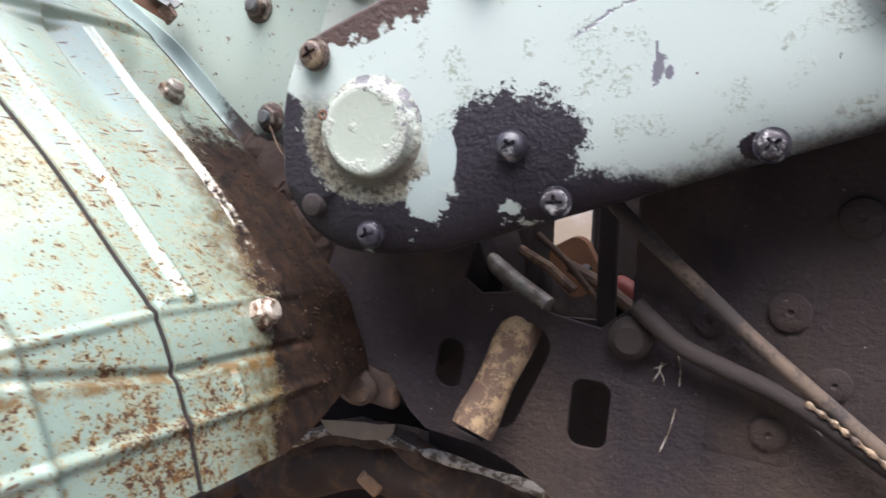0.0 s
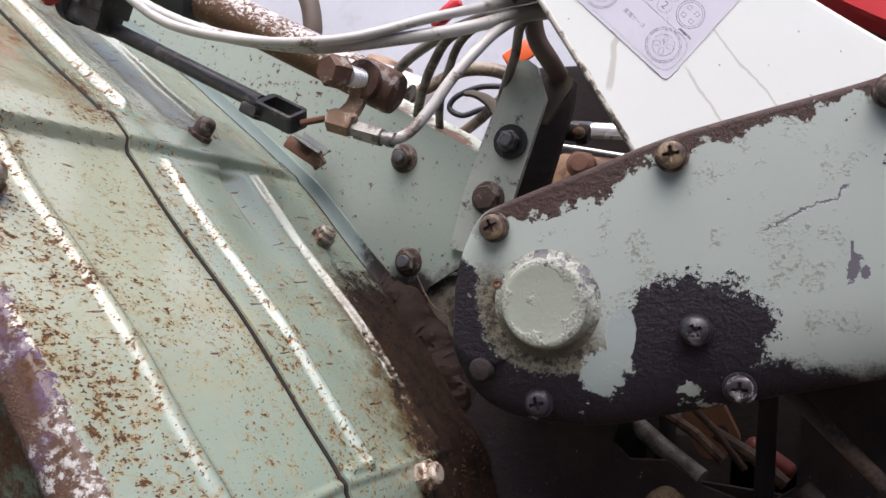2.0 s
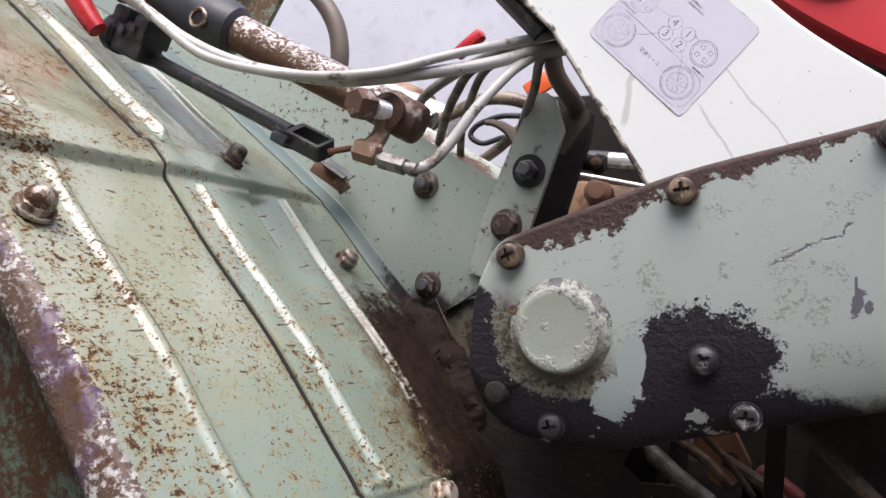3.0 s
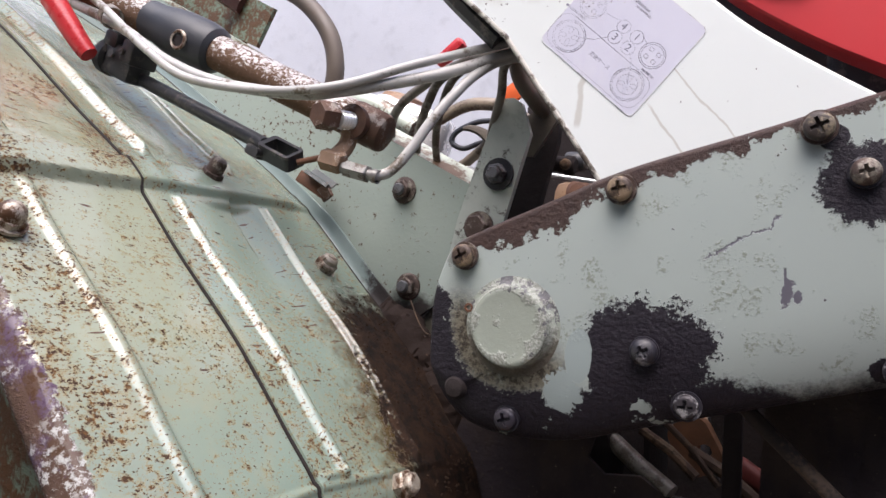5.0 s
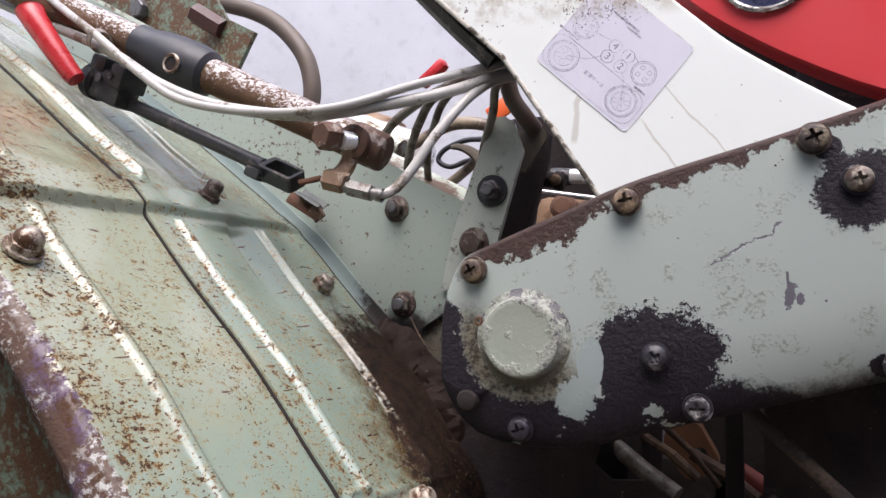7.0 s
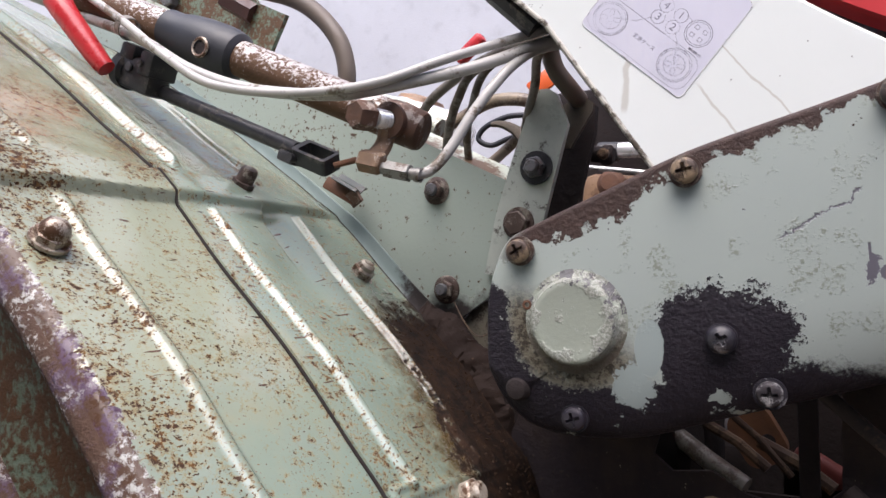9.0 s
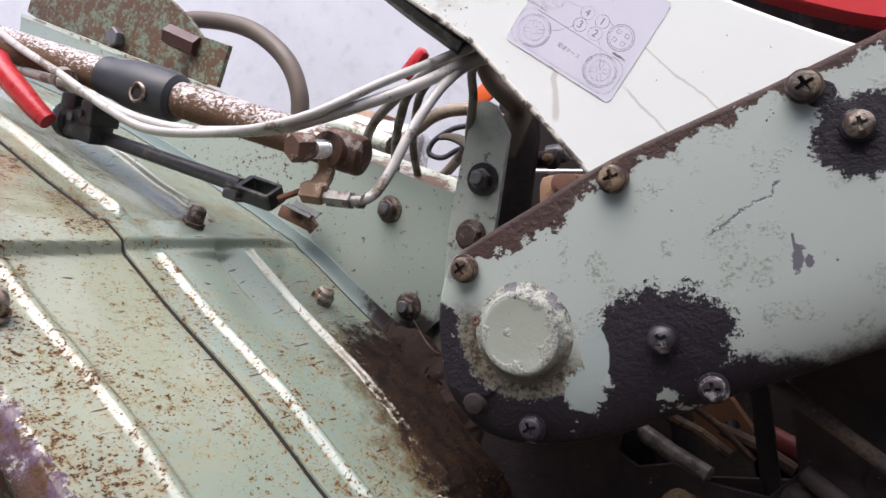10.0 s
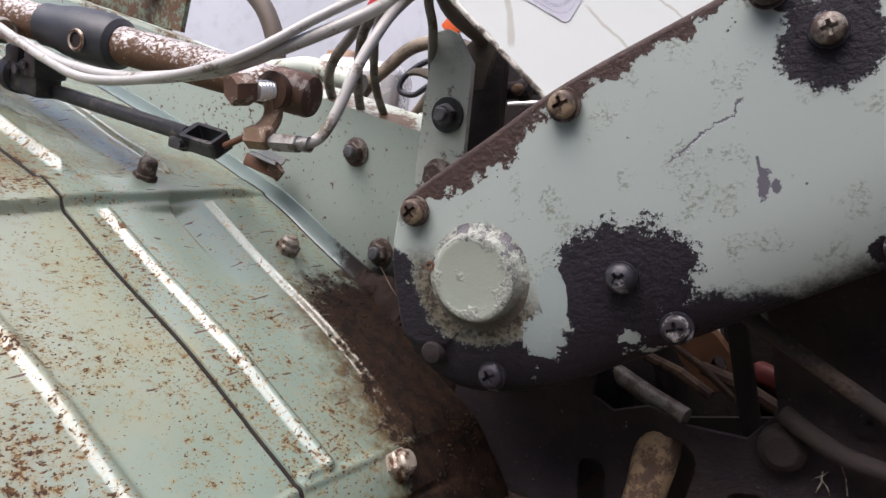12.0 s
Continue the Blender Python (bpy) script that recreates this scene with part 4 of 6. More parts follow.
part("boss", lathe([(0.0060, -0.004), (0.0054, 0.0010), (0.0042, 0.0028), (0.0020, 0.0034)], 28), M_MUD_SHADE, case, "oil-blackened boss", facing((-0.1335, face_y(-0.1335) + 0.0015, 0.5550), OUT))
part("plug", lathe([(0.0022, -0.002), (0.0021, 0.0006), (0.0012, 0.0007), (0.001, -0.0012)], 18), M_RUST, case, "tiny rusted plug", facing((-0.1285, face_y(-0.1285), 0.5925), OUT))
star = bmesh.new()
for k in range(5):
    a = radians(90 + 72 * k)
    tip = Vector((0.0043 * math.cos(a), 0, 0.0043 * math.sin(a)))
    base = Vector((0.0441, face_y(0.0441) + 0.0003, 0.6345))
    sweep([base, base + tip * 0.5 + Vector((0.0004, 0, -0.0003)), base + tip], 0.0007, 6, star)
part("cast_mark", star, M_CASE, case, "small raised star-shaped casting mark")

# ---------------------------------------------------------------- side plate of the gearbox
PLATE_Y = 0.3675
plate = thing("side_plate", (-0.22, PLATE_Y, 0.574), "pale green steel side plate with rusty top edge, bolted on", "machine plate")
plate_loop = [(-0.2175, 0.5735), (-0.184, 0.597), (-0.160, 0.616), (-0.162, 0.645), (-0.1755, 0.659), (-0.245, 0.6925), (-0.324, 0.7385), (-0.395, 0.776), (-0.60, 0.880), (-0.62, 0.80), (-0.46, 0.735), (-0.345, 0.677), (-0.296, 0.641), (-0.262, 0.607), (-0.236, 0.580), (-0.226, 0.571)]
part("web", slab(plate_loop, 0.003, Matrix.Translation((0, PLATE_Y + 0.003, 0)) @ UPRIGHT), M_PLATE, plate)
top = [(-0.1755, 0.659), (-0.245, 0.6925), (-0.324, 0.7385), (-0.395, 0.776), (-0.60, 0.880)]
tb = bmesh.new()
for a, b in zip(top, top[1:]):
    ra, rb_ = (0.007 if q[0] > -0.30 else -0.002 for q in (a, b))
    v = [tb.verts.new((*q[:1], y, q[1] + dz)) for q, y, dz in ((a, PLATE_Y, 0), (b, PLATE_Y, 0), (b, PLATE_Y + 0.022, rb_), (a, PLATE_Y + 0.022, ra))]
    tb.faces.new(v)
bmesh.ops.remove_doubles(tb, verts=tb.verts, dist=1e-5)
bmesh.ops.recalc_face_normals(tb, faces=tb.faces)
bmesh.ops.solidify(tb, geom=tb.faces[:], thickness=0.003)
part("top_flange", tb, M_PALEGREEN, plate, "rust-edged top flange")
GUTTER = [(0.0, -0.0060), (0.004, -0.0064), (0.009, -0.0066), (0.013, -0.0064), (0.0155, -0.0055), (0.0175, -0.0040), (0.0190, -0.0018), (0.0198, 0.0010), (0.0202, 0.0040), (0.0203, 0.0070)]
fb = bmesh.new()
rows = []
first, last = RUN.index(run_at(x=-0.52)), RUN.index(run_at(x=-0.222))
for i in range(first, last, 3):
    rows.append([fb.verts.new(guard_point(i, 0.3470 + y, h)[0]) for y, h in GUTTER])
for a, b in zip(rows, rows[1:]):
    for k in range(len(GUTTER) - 1):
        fb.faces.new((a[k], a[k + 1], b[k + 1], b[k]))
bmesh.ops.recalc_face_normals(fb, faces=fb.faces)
bmesh.ops.solidify(fb, geom=fb.faces[:], thickness=0.0015)
part("foot_flange", fb, M_GUTTER, plate, "glossy grey-green gutter fold", smooth=60)
for x, z, spin in ((-0.2275, 0.6575, 12), (-0.2200, 0.5960, 25)):
    fb2 = part("nut", ME_HEX, None, plate, "browned flange nut", facing((x, PLATE_Y, z), (0, -1, 0), spin))
    part("stud", ME_PIN, None, fb2, "dull grey stud end", facing((x, PLATE_Y - 0.0058, z), (0.05, -1, 0.05)))
CL = pose(-0.2850, 0.351, 0.6630, 14, 30, 10)
part("clip", box((0.026, 0.006, 0.0085), CL @ pose(-0.002, 0.0, -0.006, -20, 0, 0), 0.0012), M_RUST, plate, "rusted spring clip")
part("clip_tab", box((0.010, 0.0025, 0.010), CL @ pose(0.010, -0.003, -0.004, 10, 30, 0), 0.0006), M_SOCKET, plate, "bent rusty tab")
leafc = bmesh.new()
lrows = []
for k in range(9):
    a = k / 8
    lrows.append([leafc.verts.new(CL @ Vector((x, -0.007 + 0.014 * a, 0.0012 + 0.0016 * math.sin(a * 9)))) for x in (-0.009, 0.0, 0.011)])
for p, q in zip(lrows, lrows[1:]):
    for k in range(2):
        leafc.faces.new((p[k], p[k + 1], q[k + 1], q[k]))
bmesh.ops.recalc_face_normals(leafc, faces=leafc.faces)
bmesh.ops.solidify(leafc, geom=leafc.faces[:], thickness=0.0010)
part("clip_leaf", leafc, M_GRIME, plate, "scraped grey-green corrugated clip leaf")

# ---------------------------------------------------------------- strap and linkage behind the case
strap = thing("link_strap", (-0.17, 0.366, 0.61), "grey-green steel strap bolted to the side plate, chipped paint", "strap")
strap_loop = [(-0.1920, 0.606), (-0.1650, 0.600), (-0.1560, 0.633), (-0.1500, 0.655), (-0.1405, 0.690), (-0.1470, 0.708), (-0.1520, 0.7115), (-0.1590, 0.7115), (-0.1620, 0.706), (-0.1740, 0.674), (-0.1850, 0.640)]
part("bar", slab(strap_loop, 0.004, Matrix.Translation((0, 0.3675, 0)) @ UPRIGHT), M_STRAP, strap)
for x, z, me, ws in ((-0.1590, 0.6665, ME_HEX8, ME_WASH), (-0.1700, 0.6350, ME_HEX8B, ME_WASHB)):
    b = part("bolt", me, None, strap, "dull steel hex bolt", facing((x, 0.3635 - 0.0014, z), (0, -1, 0), 8))
    part("washer", ws, None, b, "", facing((x, 0.3635, z), (0, -1, 0)))
    if me == ME_HEX8:
        part("stud", ME_PIN, None, b, "", facing((x, 0.3635 - 0.0065, z), (0, -1, 0)))

lever = thing("dark_lever", (-0.13, 0.385, 0.60), "grease-blackened steel linkage lever", "lever")
part("arm", slab([(-0.185, 0.60), (-0.150, 0.60), (-0.1430, 0.6468), (-0.1374, 0.6699), (-0.1325, 0.6889), (-0.1316, 0.7041), (-0.136, 0.7072), (-0.148, 0.7000), (-0.160, 0.672)], 0.006, Matrix.Translation((0, 0.392, 0)) @ UPRIGHT), M_MUD_SHADE, lever, "greasy arm")
part("plate", slab([(-0.1551, 0.680), (-0.1434, 0.6786), (-0.1300, 0.6990), (-0.1298, 0.7035), (-0.1335, 0.7062), (-0.1390, 0.7070), (-0.1455, 0.7050), (-0.1551, 0.700)], 0.003, Matrix.Translation((0, 0.379, 0)) @ UPRIGHT), M_LINK, lever, "dusty tan link plate")
part("pin", lathe([(0.0050, 0), (0.0050, 0.018), (0.0062, 0.019), (0.0062, 0.023), (0.0045, 0.025)], 20), M_MUD_SHADE, lever, "greasy pin", facing((-0.1500, 0.3995, 0.6800), (1, 0.05, -0.15)))
part("pin_end", lathe([(0.0034, 0), (0.0034, 0.003), (0.002, 0.004)], 16), M_OLDPIPE, lever, "brown pin end", facing((-0.1290, 0.394, 0.6765), (0, -1, 0)))
part("elbow", sweep([(-0.1470, 0.352, 0.742), (-0.1485, 0.356, 0.7330), (-0.1465, 0.360, 0.7210), (-0.1405, 0.366, 0.711), (-0.1385, 0.378, 0.706)], 0.0052, 14, None, 16), M_HOSE, lever, "olive-brown bent rubber tube")

gearbox = thing("gearbox", (-0.05, 0.50, 0.40), "dark oily gearbox body deep inside the machine", "gearbox")
part("body", box((0.326, 0.10, 0.34), pose(0.111, 0.505, 0.460), 0.012), M_MUD_SHADE, gearbox)
part("sump", box((0.16, 0.10, 0.21), pose(-0.065, 0.505, 0.398), 0.012), M_MUD_SHADE, gearbox, "oily sump")
part("flank", box((0.22, 0.09, 0.392), pose(-0.255, 0.465, 0.428), 0.01), M_MUD_SHADE, gearbox, "mud-caked flank")
part("bearing_housing", lathe([(0.025, 0.0), (0.025, 0.016), (0.023, 0.020), (0.010, 0.022)], 48), plain("soiled_cream", (0.17, 0.155, 0.115), 0.6, 0, 0.3, 90, 0.3, (0.05, 0.035, 0.025), 0.55), gearbox, "soiled cream bearing housing", facing((-0.190, 0.394, 0.567), (0, -1, 0)))
part("rib", box((0.012, 0.05, 0.16), pose(-0.078, 0.43, 0.54), 0.003), M_MUD_SHADE, gearbox)
part("cross_shaft", lathe([(0.010, 0), (0.010, 0.10)], 20), M_FRAME, gearbox, "dusty cross shaft", facing((-0.13, 0.43, 0.615), (1, 0.1, 0)))

# ---------------------------------------------------------------- white belt cover with its label
CA = math.degrees(math.atan(0.42))
COVER = Matrix.Translation((-0.08, 0.324, 0.69)) @ pose(0, 0, 0, 0, 0, CA) @ UPRIGHT       # u along the cover, v up, thickness to the viewer
U = 1 / math.cos(radians(CA))


def cov(x, z):
    return ((x + 0.08) * U, z - 0.69)


belt = thing("belt_cover", (-0.08, 0.34, 0.64), "white painted sheet-metal belt cover with dirty water runs", "belt cover")
cover_loop = [cov(x, z) for x, z in ((-0.0835, 0.6555), (-0.070, 0.630), (0.10, 0.630), (0.20, 0.655), (0.14, 0.668), (0.09, 0.681), (0.055, 0.6895), (0.029, 0.7015), (-0.002, 0.7185), (-0.026, 0.7335), (-0.046, 0.7500), (-0.066, 0.7685), (-0.12, 0.825), (-0.26, 0.84), (-0.175, 0.769), (-0.130, 0.7265))]
part("panel", slab(cover_loop, 0.0016, COVER @ Matrix.Translation((0, 0, -0.0016))), M_WHITE, belt)
part("rolled_lip", sweep([COVER @ Vector((*q, -0.0034)) for q in cover_loop[3:13]], 0.0034, 10, None, 40), M_WHITE, belt, "rounded upper lip")
lip = [cov(x, z) for x, z in ((-0.0835, 0.6555), (-0.130, 0.7265), (-0.175, 0.769), (-0.26, 0.84))]
lb2 = bmesh.new()
for a, b in zip(lip, lip[1:]):
    lb2.faces.new([lb2.verts.new(COVER @ Vector(q)) for q in ((*a, -0.0016), (*b, -0.0016), (b[0] + 0.004, b[1] + 0.003, -0.020), (a[0] + 0.004, a[1] + 0.003, -0.020))])
bmesh.ops.remove_doubles(lb2, verts=lb2.verts, dist=1e-5)
bmesh.ops.recalc_face_normals(lb2, faces=lb2.faces)
bmesh.ops.solidify(lb2, geom=lb2.faces[:], thickness=0.0012)
part("side_lip", lb2, M_MUD_SHADE, belt, "blackened folded side")
part("folded_edge", sweep([COVER @ Vector((*q, -0.0006)) for q in lip], 0.0013, 8), M_COVEREDGE, belt, "chipped cream folded edge")
part("seal_strip", sweep([COVER @ Vector((*cov(x, z), -0.014)) for x, z in ((-0.240, 0.838), (-0.190, 0.790), (-0.168, 0.767), (-0.152, 0.750), (-0.140, 0.738), (-0.1325, 0.7305))], 0.0080, 10, None, 24), M_BLACK, belt, "black rubber seal strip")

# label frame: s runs to the far corner along the lower edge, r up the other edge
L0, LA, LB = Vector(cov(-0.0727, 0.6880)), Vector(cov(-0.1147, 0.7255)), Vector(cov(-0.0412, 0.7316))
ES, ER = LA - L0, LB - L0


def lab(s, r, h=0.0):
    q = L0 + ES * s + ER * r
    return COVER @ Vector((q.x, q.y, 0.0002 + h))


def ring_on(bm, s, r, rad, w=0.0002, h=0.0003, seg=36):
    c = L0 + ES * s + ER * r
    pts = [[bm.verts.new(COVER @ Vector((c.x + k * math.cos(2 * math.pi * i / seg), c.y + k * math.sin(2 * math.pi * i / seg), h))) for i in range(seg)] for k in (rad - w, rad + w)]
    for i in range(seg):
        bm.faces.new((pts[0][i], pts[0][(i + 1) % seg], pts[1][(i + 1) % seg], pts[1][i]))


def line_on(bm, pts, w=0.0002, h=0.0003, closed=False):
    q = [L0 + ES * s + ER * r for s, r in pts]
    q = q + [q[0]] if closed else q
    for a, b in zip(q, q[1:]):
        d = (b - a).normalized()
        n = Vector((-d.y, d.x)) * w
        a2, b2 = a - d * w * 0.5, b + d * w * 0.5
        bm.faces.new([bm.verts.new(COVER @ Vector((v.x, v.y, h))) for v in (a2 + n, b2 + n, b2 - n, a2 - n)])


label = thing("label", lab(0, 0), "pale lavender instruction label with a line drawing of wheels", "label")
plate_uv = round_rect(0.5, 0.5, 1.0, 1.0, 0.05)


def film(loop, depth, lift):
    bm = bmesh.new()
    q = [L0 + ES * s + ER * r for s, r in loop]
    lo = [bm.verts.new(COVER @ Vector((v.x, v.y, lift))) for v in q]
    hi = [bm.verts.new(COVER @ Vector((v.x, v.y, lift + depth))) for v in q]
    bm.faces.new(hi)
    for i in range(len(q)):
        bm.faces.new((lo[i], lo[(i + 1) % len(q)], hi[(i + 1) % len(q)], hi[i]))
    return bm


part("film", film(plate_uv, 0.0002, 0.0001), M_LABEL, label)
part("curled_edge", sweep([lab(*q, 0.0) for q in plate_uv] + [lab(*plate_uv[0], 0.0)], 0.00018, 5), M_LEAFEDGE, label, "lifted silvery edge")
ink = bmesh.new()
for s, r, rad in ((0.200, 0.199, 0.0080), (0.831, 0.188, 0.0080)):
    for f in (1.0, 0.9, 0.62):
        ring_on(ink, s, r, rad * f, 0.00018 if f < 1 else 0.00026)
    for k in range(4):
        a = math.pi / 4 + math.pi / 2 * k + 0.5
        q = L0 + ES * s + ER * r + Vector((math.cos(a), math.sin(a))) * rad * 0.38
        loop = [(q.x + 0.0018 * math.cos(t) * math.cos(a) - 0.0011 * math.sin(t) * math.sin(a), q.y + 0.0018 * math.cos(t) * math.sin(a) + 0.0011 * math.sin(t) * math.cos(a)) for t in (2 * math.pi * j / 14 for j in range(14))]
        for i in range(14):
            a1, b1 = Vector(loop[i]), Vector(loop[(i + 1) % 14])
            d = (b1 - a1).normalized()
            n = Vector((-d.y, d.x)) * 0.00015
            ink.faces.new([ink.verts.new(COVER @ Vector((v.x, v.y, 0.0003))) for v in (a1 + n, b1 + n, b1 - n, a1 - n)])
for s, r in ((0.201, 0.528), (0.845, 0.529)):
    ring_on(ink, s, r, 0.0064, 0.0002)
    ring_on(ink, s, r, 0.0055, 0.00015)
    for ds, dr in ((0.038, 0.038), (-0.038, 0.038), (0.038, -0.038), (-0.038, -0.038)):
        line_on(ink, [(s + ds + a * 0.016, r + dr + b * 0.016) for a, b in ((-1, -1), (1, -1), (1, 1), (-1, 1))], 0.00015, closed=True)
for s, r in ((0.397, 0.562), (0.395, 0.443), (0.537, 0.440), (0.536, 0.560)):
    ring_on(ink, s, r, 0.0033, 0.00018)
line_on(ink, round_rect(0.515, 0.193, 0.97, 0.33, 0.11), 0.0002, closed=True)
line_on(ink, [(0.36, 0.60), (0.30, 0.58)], 0.00015)
line_on(ink, [(0.355, 0.42), (0.30, 0.37), (0.20, 0.20)], 0.00015)
line_on(ink, [(0.575, 0.41), (0.66, 0.30), (0.80, 0.22)], 0.00015)
line_on(ink, [(0.58, 0.58), (0.72, 0.55)], 0.00015)
part("drawing", ink, M_INK, label, "thin grey line drawing")


def writing(body, s, r, size, material, bold=0.0):
    cu = bpy.data.curves.new("lettering", "FONT")
    cu.body, cu.size, cu.align_x, cu.align_y, cu.offset = body, size, "CENTER", "CENTER", bold
    cu.materials.append(material)
    ob = new("lettering", cu)
    q = L0 + ES * s + ER * r
    d = -ES.normalized()
    ob.matrix_basis = COVER @ Matrix.Translation((q.x, q.y, 0.00035)) @ Matrix.Rotation(math.atan2(d.y, d.x) + 0.0, 4, "Z")
    return adopt(ob, label)


for body, s, r in (("1", 0.397, 0.562), ("2", 0.395, 0.443), ("3", 0.537, 0.440), ("4", 0.536, 0.560)):
    writing(body, s, r, 0.0052, M_INK)
writing("変速ケース", 0.503, 0.199, 0.0025, M_INK)
bars = bmesh.new()
for s, r, n in ((0.114, 0.384, 3), (0.90, 0.388, 5), (0.58, 0.80, 7), (0.47, 0.765, 4)):
    for k in range(n):
        line_on(bars, [(s - (k - n / 2) * 0.042 + 0.014, r), (s - (k - n / 2) * 0.042 - 0.014, r)], 0.0006)
part("small_print", bars, M_INK, label, "illegible small print")["kind"] = "stuff"
grime = thing("dried_grime", lab(0.7, 0.85), "crust of dried grey grime over the label's upper corner", "grime", kind="stuff")
gr = bmesh.new()
for k in range(1000):
    s, r = random.gauss(0.92, 0.20), random.gauss(0.86, 0.17)
    if s + r > 1.45 + random.gauss(0, 0.12):
        m = Matrix.Translation(lab(s, r)) @ Euler([random.uniform(0, 6) for _ in range(3)]).to_matrix().to_4x4() @ Matrix.Diagonal((random.uniform(0.0002, 0.0008), random.uniform(0.0002, 0.0006), 0.0002, 1))
        bmesh.ops.create_cone(gr, cap_ends=True, segments=5, radius1=1, radius2=0.6, depth=1, matrix=m)
part("crumbs", gr, M_DRY, grime)

# ---------------------------------------------------------------- red engine shroud with a badge
red = thing("engine_shroud", (0.05, 0.55, 0.70), "glossy red painted engine shroud", "engine cover")
RY = 0.412
arc = [(-0.20, 0.945), (-0.150, 0.887), (-0.105, 0.8375), (-0.0695, 0.8005), (-0.0415, 0.7745), (-0.0085, 0.7510), (0.022, 0.7330), (0.050, 0.7195), (0.10, 0.702), (0.17, 0.685)]
rb = bmesh.new()
fine = [q for q in spline([(*q, 0) for q in arc], 40)]
ra = []
for q in fine:
    ra.append([rb.verts.new((q.x + o * 0.05, RY + d, q.y + o * 0.20)) for o, d in ((0.0, 0.022), (0.0, 0.006), (0.002, 0.002), (0.006, 0.0), (0.10, -0.001), (0.3, -0.002), (0.6, -0.002), (1.0, 0.004))])
for a, b in zip(ra, ra[1:]):
    for k in range(7):
        rb.faces.new((a[k], a[k + 1], b[k + 1], b[k]))
part("shell", rb, M_REDPAINT, red, smooth=60)
badge = part("badge", lathe([(0.0272, -0.004), (0.0272, 0.0022), (0.0256, 0.0034), (0.0242, 0.0022), (0.0242, 0.0008)], 48, cap=False), M_CHROME, red, "round badge with a chrome rim", facing((-0.0105, RY - 0.0015, 0.7985), (0, -1, 0)))
part("face", lathe([(0.0243, 0.0), (0.0243, 0.0011), (0.0005, 0.0014)], 48), M_NAVY, badge, "navy enamel face", facing((-0.0105, RY - 0.0015, 0.7985), (0, -1, 0)))
part("emblem", sweep([(-0.0170, RY - 0.0034, 0.7845), (-0.0125, RY - 0.0034, 0.7868), (-0.0065, RY - 0.0034, 0.7925), (0.0005, RY - 0.0034, 0.7960), (0.0065, RY - 0.0034, 0.7925)], lambda t: 0.0023 - 0.0009 * t, 8, None, 20, 0.5), M_CHROME, badge, "plain silver stroke")
shroud_back = thing("fan_housing", (0.05, 0.58, 0.60), "black engine fan housing in deep shade", "engine part")
part("drum", lathe([(0.235, 0.0), (0.235, 0.02), (0.22, 0.03), (0.05, 0.03)], 48), M_BLACK, shroud_back, "", facing((0.132, 0.50, 0.853), (0, -1, 0)))
part("crankcase", box((0.24, 0.05, 0.20), pose(0.125, 0.475, 0.735), 0.012), M_BLACK, shroud_back)
part("rim", lathe([(0.215, 0.0), (0.219, 0.004), (0.215, 0.008)], 64, cap=False), M_LINK, shroud_back, "dusty casting ridge", facing((0.132, 0.468, 0.853), (0, -1, 0)))

# ---------------------------------------------------------------- rusty control tube with its clamp
tube = thing("control_tube", (-0.19, 0.285, 0.676), "rusty control tube with flaking chrome and a bolted end", "control tube")
T0, T1 = Vector((-0.196, 0.2935, 0.6795)), Vector((-0.47, 0.2356, 0.803))
TD = (T1 - T0).normalized()
part("pipe", sweep([T0 + TD * k * 0.012 for k in range(27)], 0.0102, 24), M_TUBE, tube)
part("socket", lathe([(0.0080, -0.001), (0.0098, 0.0), (0.0106, 0.002), (0.0108, 0.019), (0.0102, 0.021)], 28), M_SOCKET, tube, "rusted end socket", facing(T0 - TD * 0.003, TD))
bt = T0 + TD * 0.009
fr = Vector((0.05, -1, -0.05)).normalized()
part("split_ring", lathe([(0.0052, 0.0), (0.0086, 0.0), (0.0092, 0.002), (0.0092, 0.005), (0.0052, 0.006)], 28, cap=False), M_SOCKET, tube, "rusted split ring", facing(bt + fr * 0.010, fr))
part("bolt", hex_prism(0.0074, 0.0, 0.010, 0.0014, lathe([(0.0042, -0.020), (0.0042, 0.0)], 20)), M_SOCKET, tube, "large rusted hex bolt", facing(bt + fr * 0.024 + Vector((-0.005, 0, 0.001)), fr + Vector((-0.25, 0, 0)), 10))
part("thread", lathe([(0.0044 + 0.0005 * (k % 2), 0.0009 * k) for k in range(11)], 20), M_SILVER, tube, "bright thread", facing(bt + fr * 0.014, fr + Vector((-0.25, 0, 0))))
part("anchor_arm", sweep([bt + fr * 0.013, bt + fr * 0.012 + Vector((-0.004, 0, -0.012)), Vector((-0.2080, 0.270, 0.6615))], 0.0046, 10, None, 10), M_ANCHOR, tube, "flaky brown anchor arm")
part("anchor_nut", hex_prism(0.0058, -0.006, 0.006, 0.001, bmesh.new()), M_ANCHOR, tube, "caked anchor nut", facing((-0.2070, 0.2695, 0.6605), (1, 0.1, -0.25), 20))
boot = part("boot", sweep([T0 + TD * d for d in (0.1145, 0.117, 0.122, 0.130, 0.141, 0.151, 0.160, 0.168)], lambda t: 0.0108 + 0.0042 * math.sin(math.pi * min(1, t * 1.15)) ** 0.6 if t < 0.85 else 0.0118, 24), M_RUBBER, tube, "black rubber boot")
ey = T0 + TD * 0.131 + Vector((0.0015, -0.0143, -0.003))
part("eyelet", lathe([(0.0036, 0.0), (0.0056, 0.0), (0.0060, 0.001), (0.0052, 0.0018), (0.0040, 0.0014)], 28, cap=False), M_PALE, boot, "brassy eyelet", facing(ey, (0.1, -1, 0.0)))
